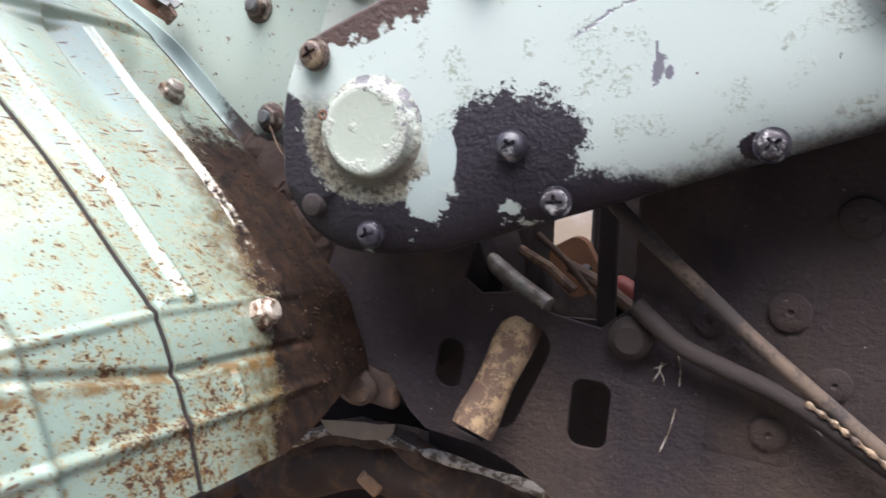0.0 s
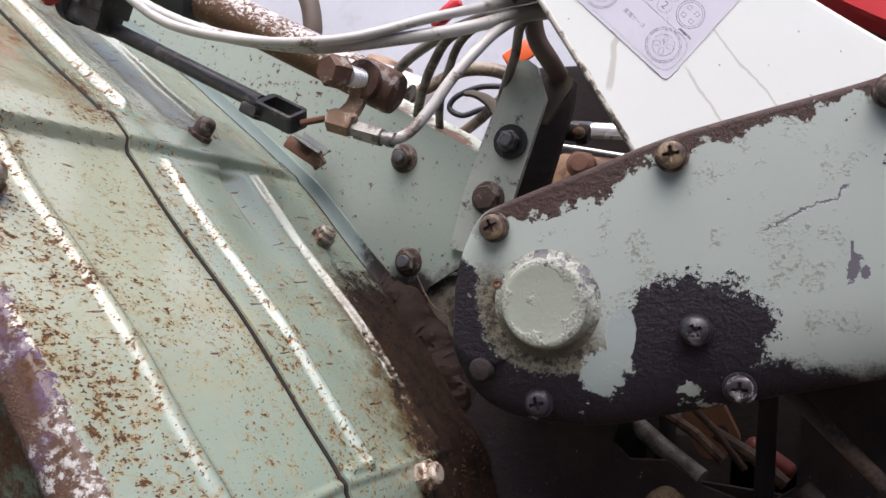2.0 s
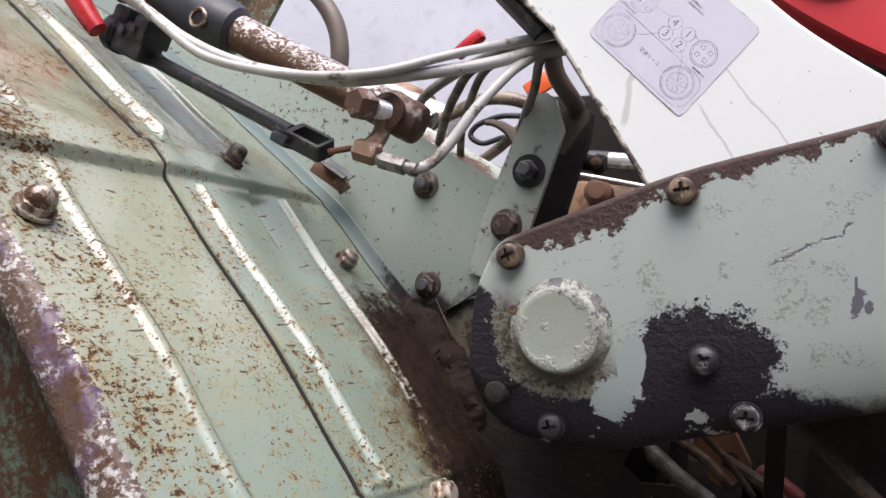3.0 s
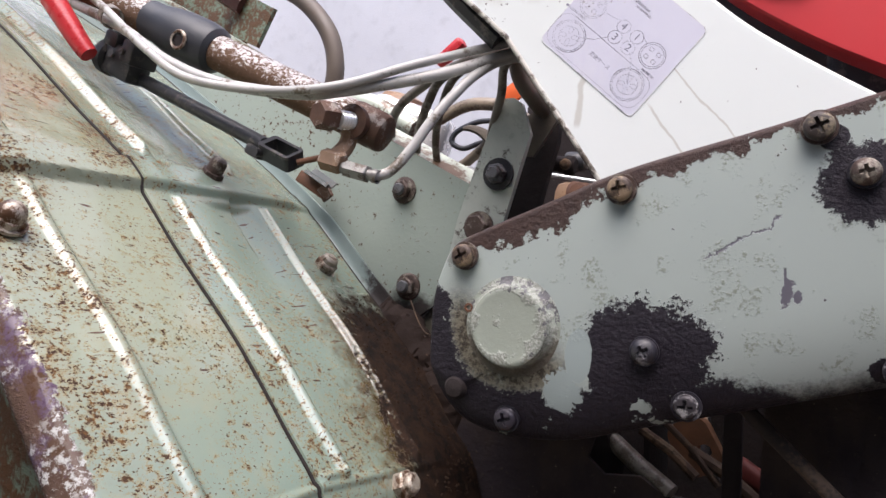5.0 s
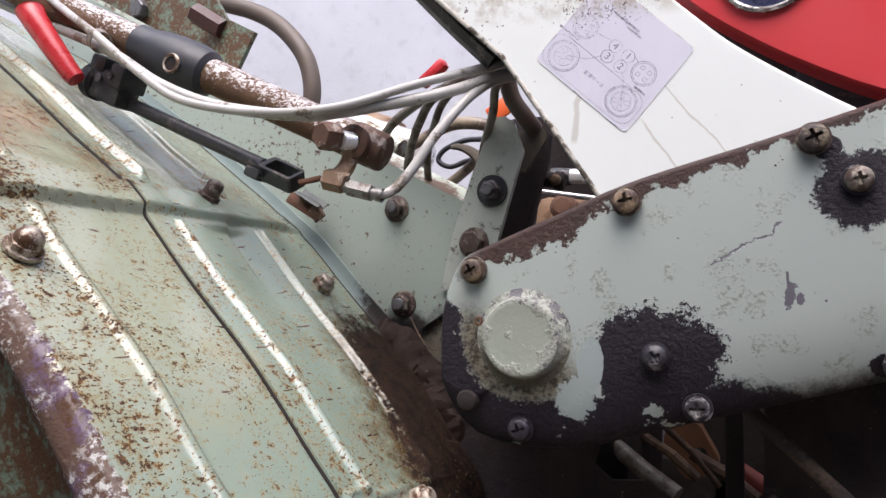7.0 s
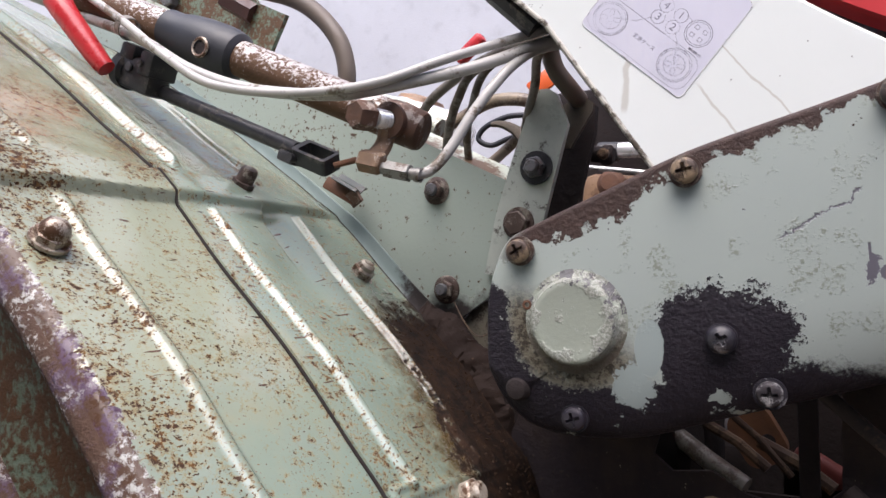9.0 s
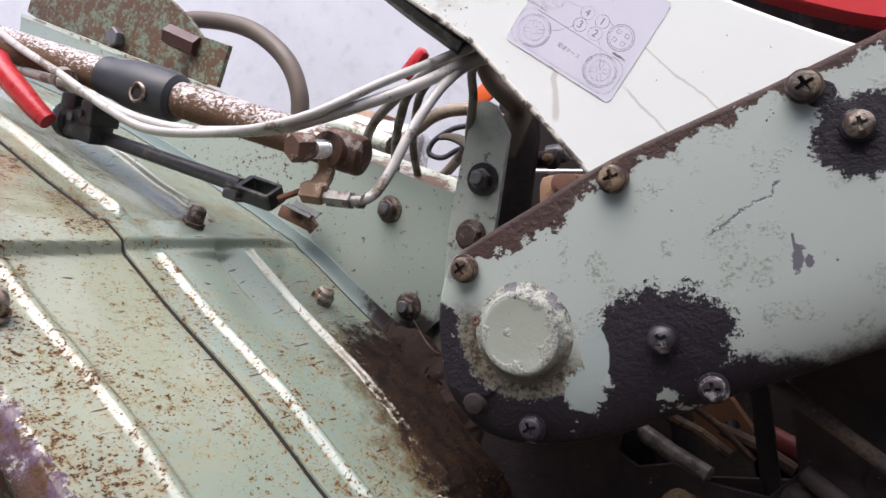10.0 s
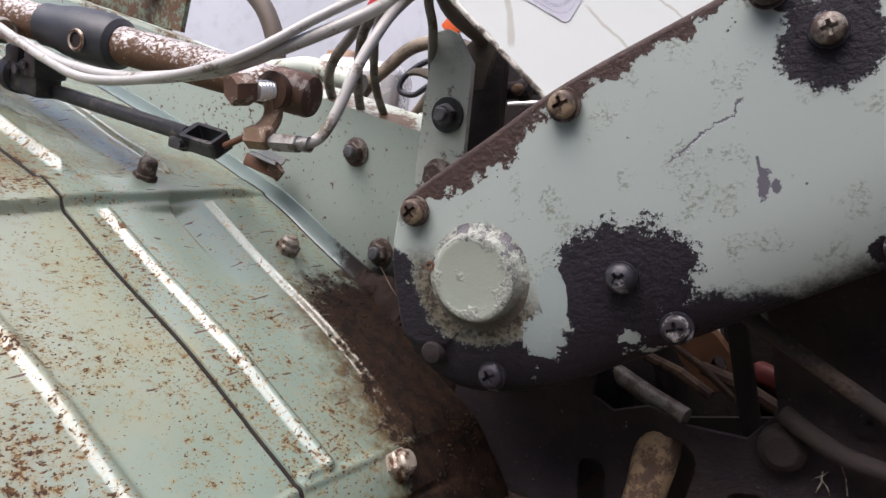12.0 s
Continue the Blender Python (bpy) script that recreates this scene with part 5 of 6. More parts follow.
# no real opening: a dark disc gives the eyelet its inner shade
part("eyelet_hole", lathe([(0.0038, 0.0), (0.0038, 0.0006)], 20), M_MUD_SHADE, boot, "solid dark disc painted as the shaded hole", facing(ey, (0.1, -1, 0.0)))

# ---------------------------------------------------------------- lever rod with a red grip
rod = thing("pull_rod", (-0.30, 0.265, 0.69), "black pull rod with a moulded joint and red grip", "control rod")
R0, R1 = Vector((-0.3600, 0.2665, 0.7140)), Vector((-0.2510, 0.2650, 0.6695))
part("shaft", sweep([R0, R0.lerp(R1, 0.5), R1], lambda t: 0.0042, 16, None, 12), M_BLACK, rod)
RM = Matrix.Translation(R1) @ (R1 - R0).to_track_quat("X", "Z").to_matrix().to_4x4()
RC = RM @ pose(0, 0, 0, 32, 0, 0)
ck = slab(round_rect(0.0135, 0, 0.0235, 0.0126, 0.0022), 0.0086, RC @ Matrix.Translation((0, 0, -0.0043)), [round_rect(0.0142, 0, 0.0180, 0.0088, 0.0012)])
part("clevis", ck, M_BLACK, rod, "open black clevis")
part("neck", box((0.012, 0.0110, 0.0060), RM @ pose(-0.002, 0, -0.005), 0.0015), M_BLACK, rod, "moulded neck")
part("clevis_pin", lathe([(0.0022, -0.009), (0.0022, 0.009)], 14), M_BLACK, rod, "", RM @ pose(0.004, 0, -0.004, 90))
part("inner_wire", sweep([RM @ Vector((0.026, 0, 0)), Vector((-0.2165, 0.2695, 0.6625))], 0.0016, 8), M_RUST, rod, "thin rusty wire")
JM = Matrix.Translation((-0.3720, 0.2620, 0.7235)) @ (R1 - R0).to_track_quat("X", "Z").to_matrix().to_4x4()
jb = box((0.030, 0.016, 0.020), JM @ pose(0.004, 0, 0.001), 0.003)
box((0.012, 0.019, 0.014), JM @ pose(0.014, 0, 0.009), 0.0015, jb)
box((0.014, 0.012, 0.010), JM @ pose(-0.006, -0.003, 0.012), 0.002, jb)
joint = part("joint_block", jb, M_BLACK, rod, "moulded black joint block")
part("collar", lathe([(0.0095, -0.004), (0.0112, -0.003), (0.0112, 0.004), (0.009, 0.006)], 28), M_BLACK, joint, "", JM @ pose(-0.013, 0, 0, 0, 90, 0))
part("set_screw", lathe([(0.0026, 0), (0.0026, 0.0014), (0.001, 0.0015)], 16), M_ZINC, joint, "", facing(JM @ Vector((0.0, -0.0085, 0.004)), (0, -1, 0)))
part("set_screw", lathe([(0.0020, 0), (0.0020, 0.0014), (0.001, 0.0015)], 16), M_ZINC, joint, "", facing(JM @ Vector((0.011, -0.0095, 0.008)), (0, -1, 0)))
part("grip", sweep([(-0.3755, 0.2420, 0.7235), (-0.3795, 0.2400, 0.7285), (-0.3892, 0.2350, 0.7430), (-0.3990, 0.2310, 0.7570), (-0.4040, 0.2305, 0.7635), (-0.4055, 0.2303, 0.7660)], lambda t: (0.0052 + 0.0034 * t) * (1 if t < 0.9 else max(0.25, 1 - ((t - 0.9) / 0.1) ** 2)) ** 0.5, 22, None, 34), M_REDGRIP, rod, "glossy red grip")

# ---------------------------------------------------------------- cables
def cable(pts, r, material, label, name="control_cable", n=60):
    t = thing(name, pts[len(pts) // 2], label, "cable", "control cables")
    part("sheath", sweep(pts, r, 12, None, n), material, t)
    return t


cable([(-0.50, 0.250, 0.800), (-0.413, 0.247, 0.764), (-0.353, 0.245, 0.739), (-0.310, 0.246, 0.715), (-0.272, 0.252, 0.701), (-0.230, 0.262, 0.695), (-0.205, 0.270, 0.6965), (-0.163, 0.296, 0.7085), (-0.138, 0.322, 0.7235), (-0.11, 0.345, 0.735)], 0.0031, M_CABLE, "light grey control cable, slightly soiled")
cable([(-0.46, 0.243, 0.822), (-0.406, 0.240, 0.779), (-0.355, 0.238, 0.746), (-0.318, 0.238, 0.720), (-0.287, 0.241, 0.7025), (-0.245, 0.252, 0.6955), (-0.205, 0.264, 0.6975), (-0.172, 0.288, 0.7125), (-0.140, 0.320, 0.729), (-0.11, 0.345, 0.742)], 0.0024, M_CABLE, "light grey control cable, slightly soiled")
tie = thing("cable_tie", (-0.358, 0.245, 0.745), "grey plastic tie round the cables and tube", "cable tie")
part("band", lathe([(0.0060, -0.0026), (0.0066, -0.0026), (0.0066, 0.0026), (0.0060, 0.0026)], 24, cap=False), M_CABLE_OLD, tie, "", facing((-0.358, 0.2425, 0.7445), (-0.8, 0.1, 0.55)))
fc = cable([(-0.186, 0.2725, 0.6530), (-0.178, 0.2780, 0.6560), (-0.170, 0.284, 0.6680), (-0.1630, 0.2900, 0.6830), (-0.1555, 0.2980, 0.6975), (-0.1480, 0.310, 0.712), (-0.1380, 0.324, 0.7220), (-0.11, 0.345, 0.728)], 0.0027, M_CABLE, "light grey cable curving from a metal end fitting")
part("end_fitting", hex_prism(0.0046, -0.006, 0.007, 0.0006, lathe([(0.0030, -0.012), (0.0030, 0.0125), (0.0036, 0.013), (0.0036, 0.010)], 18)), M_FITTING, fc, "crimped steel end fitting", facing((-0.1935, 0.2715, 0.6555), (0.97, 0.12, -0.22)))
for pts, r in (([(-0.260, 0.40, 0.678), (-0.236, 0.362, 0.704), (-0.208, 0.355, 0.722), (-0.170, 0.345, 0.731), (-0.12, 0.35, 0.738)], 0.0030),
               ([(-0.232, 0.395, 0.665), (-0.222, 0.370, 0.684), (-0.206, 0.355, 0.710), (-0.183, 0.346, 0.7255), (-0.12, 0.35, 0.735)], 0.0028),
               ([(-0.212, 0.395, 0.660), (-0.208, 0.372, 0.680), (-0.197, 0.355, 0.703), (-0.175, 0.344, 0.7255), (-0.12, 0.35, 0.733)], 0.0024),
               ([(-0.180, 0.40, 0.655), (-0.170, 0.372, 0.688), (-0.158, 0.358, 0.712), (-0.148, 0.345, 0.728), (-0.12, 0.35, 0.735)], 0.0026)):
    cable(pts, r, M_CABLE_OLD, "dirty grey control cable running down behind the plate", n=40)
cable([(-0.31, 0.46, 0.690), (-0.2727, 0.45, 0.7132), (-0.2521, 0.45, 0.7228), (-0.2351, 0.45, 0.7301), (-0.2188, 0.45, 0.7317), (-0.1983, 0.45, 0.7273), (-0.170, 0.45, 0.710)], 0.0048, M_SLEEVE, "thick tan wiring sleeve with a soft sheen", "wiring_sleeve")
cable([(-0.245, 0.43, 0.672), (-0.222, 0.425, 0.680), (-0.206, 0.42, 0.688), (-0.192, 0.415, 0.697), (-0.180, 0.41, 0.706)], 0.0036, M_SLEEVE, "thick tan wiring sleeve with a soft sheen", "wiring_sleeve")
cable([(-0.17, 0.42, 0.7100), (-0.1907, 0.42, 0.7115), (-0.2053, 0.42, 0.7113), (-0.2207, 0.42, 0.7056), (-0.225, 0.42, 0.6981), (-0.2163, 0.422, 0.6936), (-0.2036, 0.424, 0.6977), (-0.19, 0.426, 0.700)], 0.0019, M_RUBBER, "black wire looping behind the plate", "wire")
clampr = thing("cable_clamp", (-0.242, 0.45, 0.769), "small red plastic cable clamp", "clamp")
part("body", box((0.026, 0.010, 0.009), pose(-0.242, 0.44, 0.769, 0, -38, 0), 0.003), M_REDGRIP, clampr)
tag = thing("wire_tag", (-0.188, 0.44, 0.735), "bright orange plastic wire tag", "tag")
part("body", box((0.020, 0.004, 0.013), pose(-0.186, 0.44, 0.737, 0, -35, 10), 0.0015), M_ORANGE, tag)

# ---------------------------------------------------------------- hose, bracket and clutter behind
hose = thing("fuel_hose", (-0.42, 0.50, 0.80), "thick brown rubber hose in an arch", "hose")
part("sleeve", sweep([(-0.60, 0.50, 0.885), (-0.545, 0.50, 0.893), (-0.492, 0.50, 0.880), (-0.447, 0.50, 0.858), (-0.413, 0.50, 0.824), (-0.401, 0.50, 0.790), (-0.404, 0.50, 0.755), (-0.395, 0.49, 0.69), (-0.35, 0.455, 0.585)], 0.0085, 16, None, 50), M_HOSE, hose)
brk = thing("rusty_bracket", (-0.40, 0.39, 0.78), "rust-brown angle bracket with a square-headed bolt", "bracket")
part("angle", slab([(-0.4155, 0.8231), (-0.3747, 0.8024), (-0.3915, 0.7738), (-0.4213, 0.7872)], 0.004, Matrix.Translation((0, 0.394, 0)) @ UPRIGHT), M_SIDE, brk, "mottled rusty angle")
part("base_plate", slab([(-0.64, 0.90), (-0.5768, 0.8549), (-0.5659, 0.8344), (-0.532, 0.8148), (-0.4752, 0.7963), (-0.4301, 0.7706), (-0.410, 0.7850), (-0.408, 0.8150), (-0.425, 0.8400), (-0.445, 0.8600), (-0.48, 0.895), (-0.60, 0.96)], 0.004, Matrix.Translation((0, 0.402, 0)) @ UPRIGHT), M_SIDE, brk, "mottled green and rust base plate")
part("bolt", hex_prism(0.0085, 0, 0.030, 0.001, bmesh.new()), plain("oxide_bolt", (0.055, 0.018, 0.016), 0.5, 0, 0.4, 180, 0.3), brk, "rust-brown bolt", facing((-0.408, 0.390, 0.8085), (-0.80, -0.25, 0.50), 10))
part("nut", hex_prism(0.0090, 0, 0.007, 0.001, bmesh.new()), M_ZINC, brk, "dull grey nut", facing((-0.510, 0.396, 0.8420), (0, -1, 0), 10))
rail = thing("rear_rail", (-0.33, 0.43, 0.73), "pale green tubular rail behind the side plate", "rail")
part("bar", sweep([(-0.50, 0.415, 0.755), (-0.40, 0.415, 0.745), (-0.33, 0.420, 0.735), (-0.30, 0.421, 0.7305), (-0.275, 0.422, 0.718), (-0.258, 0.423, 0.709)], 0.0075, 16, None, 30), M_PALEGREEN, rail)
can = thing("white_tank", (-0.30, 0.50, 0.70), "small white plastic tank with a tan lid", "tank")
part("body", box((0.075, 0.05, 0.05), pose(-0.315, 0.50, 0.722, 0, 18, 20), 0.012, None, 4), M_SILVER, can)
part("lid", lathe([(0.020, 0), (0.021, 0.003), (0.019, 0.007), (0.010, 0.009)], 28), M_TAN, can, "tan lid", pose(-0.322, 0.50, 0.748, 0, 18, 0))
for pts, r, m, lb_, nm in (([(-0.150, 0.452, 0.6890), (-0.130, 0.450, 0.6875), (-0.085, 0.445, 0.6845)], 0.0052, M_SILVER, "short bright plated tube", "plated_tube"),
                           ([(-0.158, 0.44, 0.6770), (-0.130, 0.44, 0.6727), (-0.085, 0.44, 0.6655)], 0.0016, M_SILVER, "thin bright steel rod", "steel_rod")):
    t = thing(nm, pts[1], lb_, "tube")
    part("tube", sweep(pts, r, 14, None, 12), m, t)
part("collar", lathe([(0.0062, 0), (0.0066, 0.002), (0.0066, 0.012), (0.0056, 0.014)], 24), M_BLACK, t, "black collar", facing((-0.1500, 0.451, 0.6880), (1, -0.05, -0.08)))
tin = thing("tan_casing", (-0.14, 0.50, 0.66), "rust-streaked tan metal casing behind the linkage", "casing")
part("shell", box((0.085, 0.05, 0.045), pose(-0.135, 0.515, 0.654, 0, 6, 0), 0.008), M_TAN, tin)
# added dark box fills the gap so the bright wall stays hidden
part("back", box((0.175, 0.03, 0.17), pose(-0.1375, 0.555, 0.672, 0, 0, 0), 0.008), M_MUD_SHADE, tin, "added dark box hiding the wall behind the linkage")
part("knob", lathe([(0.010, 0), (0.010, 0.01), (0.006, 0.013)], 24), M_RUST, tin, "rusty knob", facing((-0.150, 0.488, 0.668), (0, -1, 0.2)))
blade = thing("bent_lever", (-0.20, 0.41, 0.70), "short bent brown steel lever", "lever")
part("blade", sweep([(-0.2095, 0.41, 0.7050), (-0.2050, 0.41, 0.7050), (-0.1985, 0.41, 0.7030), (-0.1915, 0.41, 0.6985), (-0.1860, 0.41, 0.6920), (-0.1780, 0.41, 0.680)], lambda t: 0.0030 + 0.0042 * t, 12, None, 24, 0.6), M_LINK, blade)
stubw = thing("white_hose_stub", (-0.204, 0.42, 0.674), "short white plastic hose stub", "hose")
part("tube", sweep([(-0.2125, 0.42, 0.6770), (-0.2060, 0.42, 0.6750), (-0.1960, 0.42, 0.6705)], 0.0042, 14, None, 10), M_SILVER, stubw)

# ---------------------------------------------------------------- dark frame under the case
frame_thing = thing("frame_plate", (0.05, 0.342, 0.42), "dust-covered dark steel frame plate with slotted holes", "frame plate")
fr_loop = [(-0.118, 0.447), (-0.108, 0.438), (-0.078, 0.434), (-0.060, 0.427), (-0.042, 0.416), (0.0, 0.395), (0.06, 0.37), (0.32, 0.34), (0.32, 0.66), (0.10, 0.60), (0.02, 0.575), (-0.008, 0.560), (-0.0085, 0.512), (-0.022, 0.500), (-0.047, 0.505), (-0.062, 0.5135), (-0.080, 0.511), (-0.089, 0.518), (-0.080, 0.548), (-0.125, 0.552), (-0.148, 0.560), (-0.165, 0.520), (-0.168, 0.478), (-0.150, 0.468), (-0.146, 0.476), (-0.143, 0.466), (-0.130, 0.465)]
holes = [round_rect(-0.0255, 0.4590, 0.0185, 0.0335, 0.006, -3), round_rect(-0.0640, 0.4720, 0.024, 0.058, 0.011, -24), round_rect(-0.0955, 0.4740, 0.014, 0.026, 0.0065, -8)]
part("web", slab(fr_loop, 0.003, Matrix.Translation((0, 0.345, 0)) @ UPRIGHT, holes), M_FRAME2, frame_thing)
# added dark sheet; makes the slots look shaded inside
part("backing", slab([(-0.13, 0.40), (-0.1, 0.36), (0.3, 0.30), (0.3, 0.50), (-0.085, 0.49), (-0.13, 0.50)], 0.003, Matrix.Translation((0, 0.40, 0)) @ UPRIGHT), M_MUD_SHADE, frame_thing, "added dark sheet behind the slots, standing in for shade")
for x, z, r in ((0.0241, 0.5099, 0.0075), (0.0544, 0.5164, 0.0085), (0.0503, 0.4637, 0.0075), (0.0768, 0.5565, 0.0085), (0.0726, 0.4883, 0.0070)):
    rv = part("rivet", lathe([(r, 0.0), (r * 0.94, 0.0026), (r * 0.6, 0.0038), (r * 0.2, 0.0036), (r * 0.1, 0.0026)], 28), M_FRAME2, frame_thing, "dusty rivet head", facing((x, 0.3425, z), (0, -1, 0)))
part("strut", box((0.0085, 0.006, 0.062), pose(-0.0215, 0.350, 0.528, 0, -1, 0), 0.001), M_MUD_SHADE, frame_thing, "narrow upright strut")
part("ridge", box((0.035, 0.004, 0.16), pose(0.047, 0.3435, 0.53, 0, 4, 0), 0.0015), M_FRAME2, frame_thing, "pressed upright ridge, ochre dust")
part("lug", lathe([(0.0095, 0), (0.0095, 0.006), (0.006, 0.009)], 24), M_FRAME, frame_thing, "dusty lug", facing((-0.008, 0.342, 0.4985), (0, -1, 0)))
drum = thing("rotor_drum", (-0.13, 0.36, 0.50), "dark mud-caked rotor drum behind the guard", "rotor")
part("shell", lathe([(0.052, 0), (0.055, 0.004), (0.055, 0.045), (0.050, 0.052), (0.028, 0.056)], 48), M_MUD_SHADE, drum, "", facing((-0.130, 0.405, 0.512), (0, -1, 0)))
lg = box((0.038, 0.010, 0.022), pose(-0.1440, 0.346, 0.4570, 0, 12, 6), 0.003, None, 3)
lathe([(0.010, 0), (0.010, 0.004), (0.007, 0.007), (0.002, 0.0065)], 24, lg, True, facing((-0.1450, 0.339, 0.4560), (0.2, -1, 0)))
bmesh.ops.subdivide_edges(lg, edges=[e for e in lg.edges if e.calc_length() > 0.006], cuts=3, use_grid_fill=True)
for v in lg.verts:
    v.co += Vector((noise.noise(v.co * 130), noise.noise(v.co * 120 + Vector((5, 2, 1))), noise.noise(v.co * 125))) * 0.0016
part("lug", lg, M_CLAY, drum, "clay-crusted lug")
pipe = thing("drain_pipe", (-0.07, 0.33, 0.45), "rust and clay caked pipe stub through the frame slot", "pipe")
part("tube", sweep([(-0.0605, 0.352, 0.499), (-0.0650, 0.342, 0.483), (-0.0715, 0.331, 0.463), (-0.0762, 0.323, 0.4490)], lambda t: 0.0098 + 0.0007 * math.sin(9 * t), 20, None, 16), plain("clay_pipe", (0.27, 0.185, 0.10), 0.85, 0, 0.4, 110, 0.5, (0.09, 0.055, 0.035), 0.53), pipe)
# pipe end is closed; this dark disc stands for shade in the bore
part("bore", lathe([(0.0072, 0), (0.0072, 0.001)], 20), M_MUD_SHADE, pipe, "solid dark disc painted as the shaded bore", facing((-0.0765, 0.3225, 0.4481), (-0.33, -0.45, -0.95)))
stub = thing("round_bar", (-0.06, 0.36, 0.52), "grey round bar end, dusty", "bar")
part("rod", sweep([(-0.0475, 0.346, 0.5073), (-0.0659, 0.352, 0.5165), (-0.085, 0.360, 0.527)], 0.0046, 16), M_CABLE_OLD, stub)
for pts, r, lb_, nm, mt in (([(-0.020, 0.334, 0.5605), (-0.0122, 0.331, 0.5535), (0.0207, 0.331, 0.5242), (0.0461, 0.331, 0.5019), (0.0897, 0.330, 0.4672), (0.125, 0.328, 0.438)], 0.0033, "dusty brown steel rod", "brake_rod", M_DUST),
                        ([(-0.006, 0.336, 0.514), (0.0024, 0.332, 0.5078), (0.0148, 0.331, 0.4988), (0.0342, 0.331, 0.4911), (0.0583, 0.331, 0.4815), (0.0901, 0.331, 0.4624), (0.125, 0.330, 0.440)], 0.0040, "dark dusty sheathed cable, sheath worn to yellow", "brake_cable", M_FRAME)):
    t = thing(nm, pts[1], lb_, "rod")
    part("rod", sweep(pts, r, 14, None, 40), mt, t)
orange = thing("rusty_casting", (-0.03, 0.42, 0.52), "orange-rusted casting with a bolt hole", "casting")
part("body", slab(round_rect(0, 0, 0.032, 0.024, 0.008), 0.01, pose(-0.050, 0.425, 0.516, 90, 60, 0), [round_rect(0.004, 0.004, 0.008, 0.008, 0.0039)]), plain("orange_rust", (0.14, 0.062, 0.028), 0.85, 0, 0.5, 120, 0.5), orange)
redpart = thing("red_bar", (-0.01, 0.44, 0.54), "red painted bar deep inside the frame", "bar")
part("bar", box((0.03, 0.01, 0.014), pose(-0.020, 0.44, 0.498, 0, 30, 0), 0.005, None, 4), M_OXIDE, redpart)
rim = thing("wheel_rim", (-0.1, 0.42, 0.38), "mud-caked wheel rim edge below the frame", "wheel")
part("lip", sweep([(-0.26, 0.384, 0.374), (-0.23, 0.387, 0.3876), (-0.194, 0.390, 0.4035), (-0.168, 0.390, 0.4080), (-0.1434, 0.390, 0.4035), (-0.10, 0.390, 0.3985), (-0.0512, 0.390, 0.3912), (0.03, 0.39, 0.372)], lambda t: 0.0030 + 0.0008 * math.sin(40 * t), 10, None, 60), M_DRY, rim, "pale clay-caked lip")
part("tread", box((0.50, 0.06, 0.30), pose(-0.06, 0.47, 0.20), 0.03, None, 4), M_MUD_SHADE, rim, "mud-caked tread")
inn = sweep([(-0.26, 0.405, 0.350), (-0.20, 0.408, 0.378), (-0.145, 0.410, 0.382), (-0.06, 0.410, 0.366), (0.03, 0.41, 0.345)], 0.022, 24, None, 60)
for v in inn.verts:
    v.co += Vector((0, noise.noise(v.co * 60), noise.noise(v.co * 55 + Vector((4, 2, 1))))) * 0.004 + Vector((0, noise.noise(v.co * 300), noise.noise(v.co * 310))) * 0.0012
part("inner", inn, M_CLAY, rim, "brown clay-caked flank")
arch = sweep([(-0.31, 0.392, 0.330), (-0.272, 0.394, 0.352), (-0.228, 0.396, 0.381), (-0.196, 0.397, 0.3985), (-0.164, 0.397, 0.4035), (-0.140, 0.397, 0.3990), (-0.10, 0.398, 0.380)], lambda t: 0.0085 + 0.0015 * math.sin(23 * t), 20, None, 70)
for v in arch.verts:
    v.co += Vector((0, noise.noise(v.co * 80), noise.noise(v.co * 75 + Vector((1, 2, 1))))) * 0.003
part("arch", arch, M_CLAY, rim, "brown clay-caked arched rim")
fleck = box((0.016, 0.006, 0.010), pose(-0.165, 0.389, 0.3755, 0, 35, 0), 0.002, None, 3)
part("rust_flake", fleck, M_TAN, rim, "orange rust flake")
leaves = thing("dry_leaves", (-0.06, 0.5, 0.0), "dry brown leaves and pale grit on the ground", "leaves", kind="stuff")
lv = bmesh.new()
for k in range(160):
    m = Matrix.Translation((random.uniform(-0.5, 0.5), random.uniform(0.2, 1.2), random.uniform(0.015, 0.05))) @ Euler([random.uniform(-0.6, 0.6), random.uniform(-0.6, 0.6), random.uniform(0, 6)]).to_matrix().to_4x4()
    w, l = random.uniform(0.012, 0.03), random.uniform(0.03, 0.07)
    q = [lv.verts.new(m @ Vector((x * l, y * w, 0.006 * abs(y)))) for x, y in ((-1, 0), (-0.4, 0.8), (0.3, 0.9), (1, 0), (0.3, -0.9), (-0.4, -0.8))]
    mid = lv.verts.new(m @ Vector((0, 0, -0.003)))
    for i in range(6):
        lv.faces.new((q[i], q[(i + 1) % 6], mid))
part("leaf_litter", lv, M_LEAF, leaves)

worn = thing("frayed_wire", (0.085, 0.326, 0.468), "yellowed wire strand showing where the cable sheath is worn", "wire")
part("strand", sweep([(0.062, 0.3275, 0.4835), (0.073, 0.3270, 0.4765), (0.083, 0.3268, 0.4692), (0.098, 0.3265, 0.4590), (0.125, 0.326, 0.4410)], lambda t: 0.0012 + 0.0005 * math.sin(60 * t), 8, None, 60), M_BRASS, worn)
straws = thing("straw_bits", (0.02, 0.341, 0.47), "thin pale straws stuck to the dusty frame", "straw", kind="stuff")
st = bmesh.new()
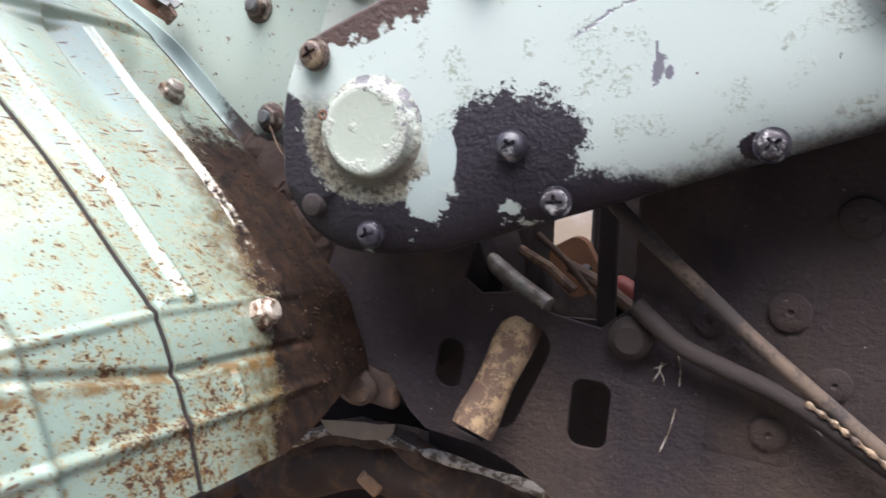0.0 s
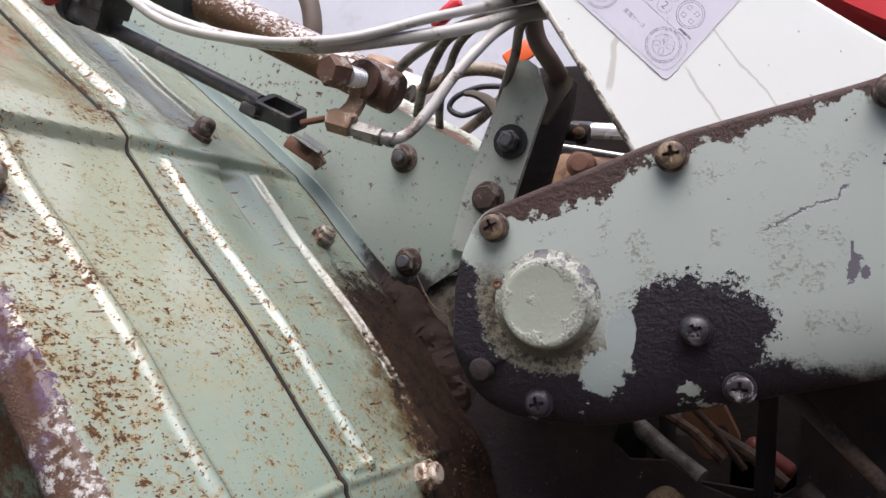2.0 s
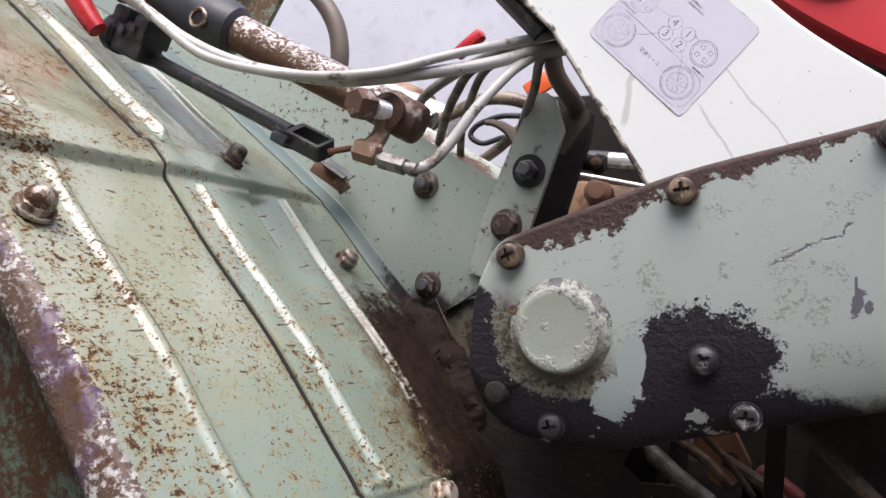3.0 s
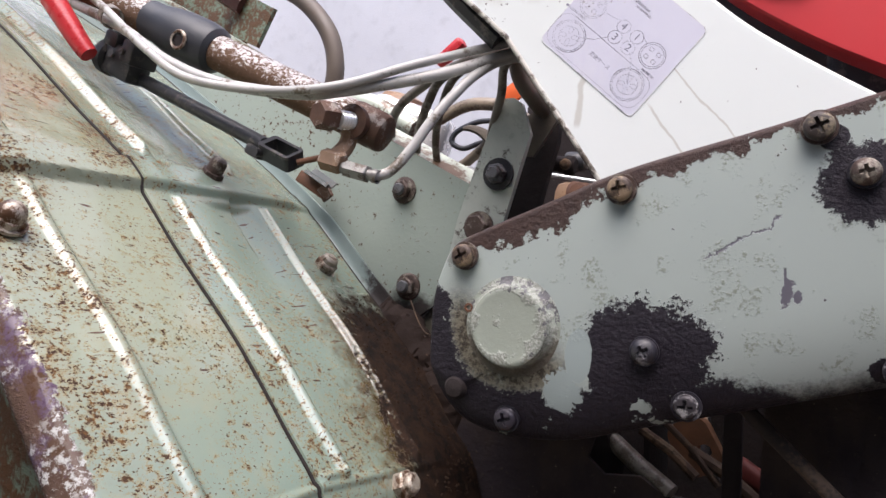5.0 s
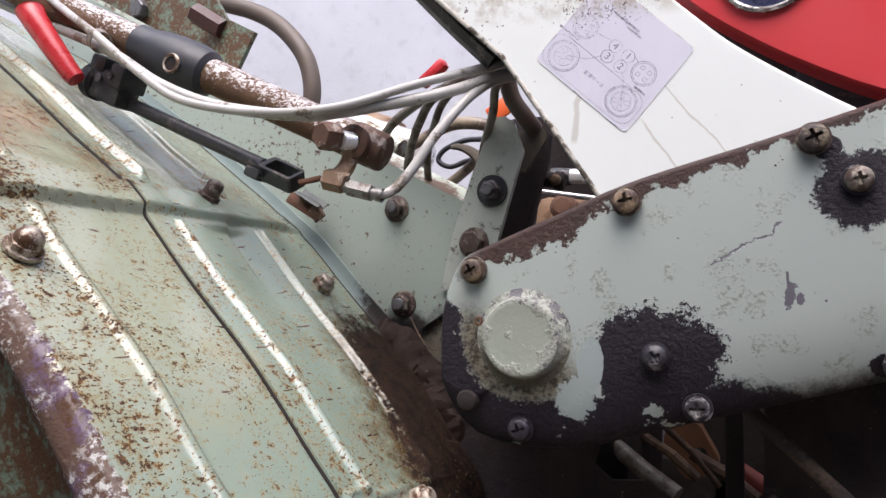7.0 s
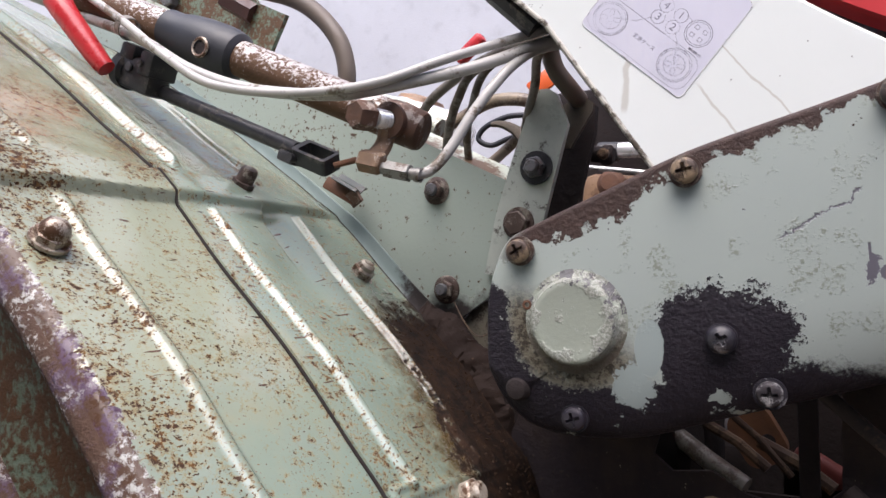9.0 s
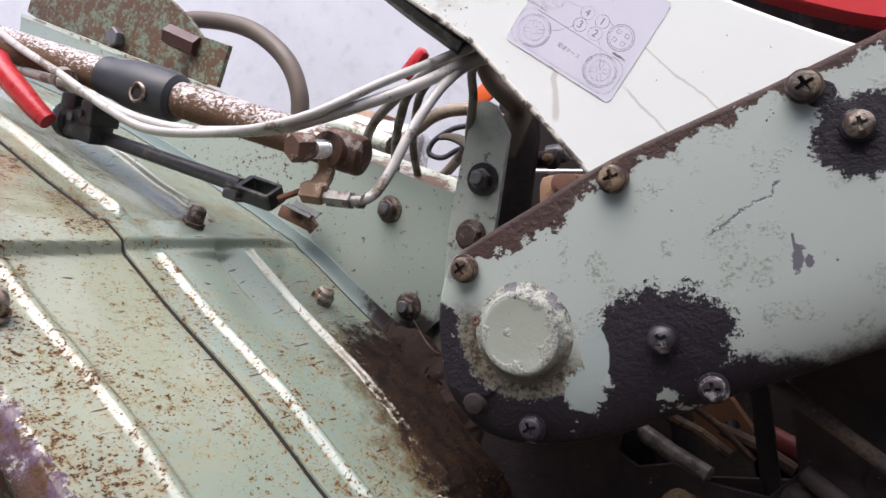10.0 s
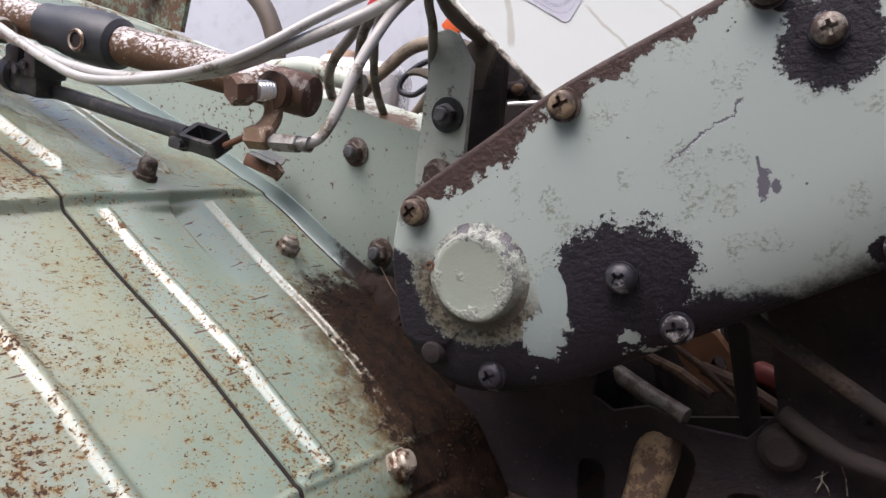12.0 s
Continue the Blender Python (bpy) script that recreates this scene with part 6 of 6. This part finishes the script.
for x, z, l, a in ((0.004, 0.484, 0.010, 70), (0.006, 0.482, 0.008, 110), (0.005, 0.487, 0.006, 30), (0.010, 0.458, 0.022, 75), (0.013, 0.486, 0.014, 95), (0.060, 0.478, 0.012, 20), (0.066, 0.470, 0.012, 140)):
    d = Vector((math.cos(radians(a)), 0, math.sin(radians(a)))) * l / 2
    p = Vector((x, 0.3408, z))
    sweep([p - d, p + Vector((0.0008, -0.0004, 0)), p + d], 0.0003, 5, st)
part("straws", st, M_DRY, straws)
wisp = thing("dry_root", (-0.16, 0.30, 0.59), "thin dry root caught between guard and case", "root")
part("fibre", sweep([(-0.196, 0.333, 0.590), (-0.182, 0.322, 0.578), (-0.168, 0.310, 0.574), (-0.155, 0.300, 0.580), (-0.150, 0.296, 0.588)], 0.0003, 5, None, 24), M_OLDPIPE, wisp)
clods = thing("packed_mud", (-0.20, 0.34, 0.57), "dark mud packed between guard, plate and case", "mud", kind="stuff")
mc = sweep([(-0.236, 0.362, 0.577), (-0.215, 0.361, 0.566), (-0.195, 0.360, 0.546), (-0.178, 0.358, 0.522), (-0.166, 0.356, 0.497), (-0.160, 0.355, 0.470)], 0.0125, 28, None, 90)
for v in mc.verts:
    v.co += Vector((noise.noise(v.co * 70), noise.noise(v.co * 75 + Vector((7, 1, 3))), noise.noise(v.co * 70 + Vector((2, 9, 5))))) * 0.0045 + Vector((noise.noise(v.co * 420), noise.noise(v.co * 400), noise.noise(v.co * 430 + Vector((3, 3, 3))))) * 0.0018
part("heap", mc, dusty_dark("packed_mud", (0.012, 0.008, 0.007), (0.034, 0.020, 0.014), (0.09, 0.055, 0.035), 0.68), clods)

leafpale = thing("pale_leaf", (-0.16, 0.38, 0.418), "pale dry leaf lodged on the wheel rim", "leaf")
lf = bmesh.new()
for a, b in (((-0.1878, 0.4190), (-0.1404, 0.4235)), ((-0.1850, 0.4160), (-0.1410, 0.4190)), ((-0.1800, 0.4110), (-0.1460, 0.4130))):
    lf.verts.new((a[0], 0.369, a[1])), lf.verts.new((b[0], 0.372, b[1]))
lf.verts.ensure_lookup_table()
for k in (0, 2):
    lf.faces.new([lf.verts[i] for i in (k, k + 1, k + 3, k + 2)])
bmesh.ops.subdivide_edges(lf, edges=lf.edges[:], cuts=4, use_grid_fill=True)
for v in lf.verts:
    v.co += Vector((0, 0.0015 * noise.noise(v.co * 150), 0.0012 * noise.noise(v.co * 200)))
bmesh.ops.recalc_face_normals(lf, faces=lf.faces)
bmesh.ops.solidify(lf, geom=lf.faces[:], thickness=0.0006)
part("blade", lf, M_STONE, leafpale)
ties = thing("twigs", (-0.05, 0.37, 0.52), "dry twigs and stalks lodged in the frame opening", "twig", kind="stuff")
tw = bmesh.new()
for p, q, r in (((-0.070, 0.372, 0.530), (-0.040, 0.366, 0.512), 0.0026), ((-0.062, 0.376, 0.538), (-0.030, 0.372, 0.508), 0.0018), ((-0.045, 0.378, 0.522), (-0.012, 0.37, 0.505), 0.0034)):
    sweep([p, (Vector(p) + Vector(q)) / 2 + Vector((0.001, 0, 0.0015)), q], r, 8, tw)
part("stalks", tw, M_OLDPIPE, ties)

crumbs = thing("mud_crumbs", (-0.19, 0.33, 0.54), "loose crumbs of dark mud caked on the guard's low edge", "mud", kind="stuff")
cm = bmesh.new()
lo_run, hi_run = run_at(z=0.600), run_at(z=0.475)
for k in range(700):
    s, y = random.uniform(lo_run, hi_run), random.uniform(0.285, 0.350)
    p, n = guard_point(s, y, right_height(s, y) + 0.0003)
    if y > 0.304 + 0.42 * (p.z - 0.57) + random.gauss(0, 0.004):
        r = random.uniform(0.0002, 0.0008)
        m = Matrix.Translation(p) @ Euler([random.uniform(0, 6) for _ in range(3)]).to_matrix().to_4x4() @ Matrix.Diagonal((r * random.uniform(0.7, 1.5), r, r * 0.8, 1))
        bmesh.ops.create_icosphere(cm, subdivisions=1, radius=1, matrix=m)
part("crumbs", cm, dusty_dark("mud_crumbs", (0.018, 0.011, 0.007), (0.058, 0.032, 0.017), (0.11, 0.065, 0.035), 0.66), crumbs)
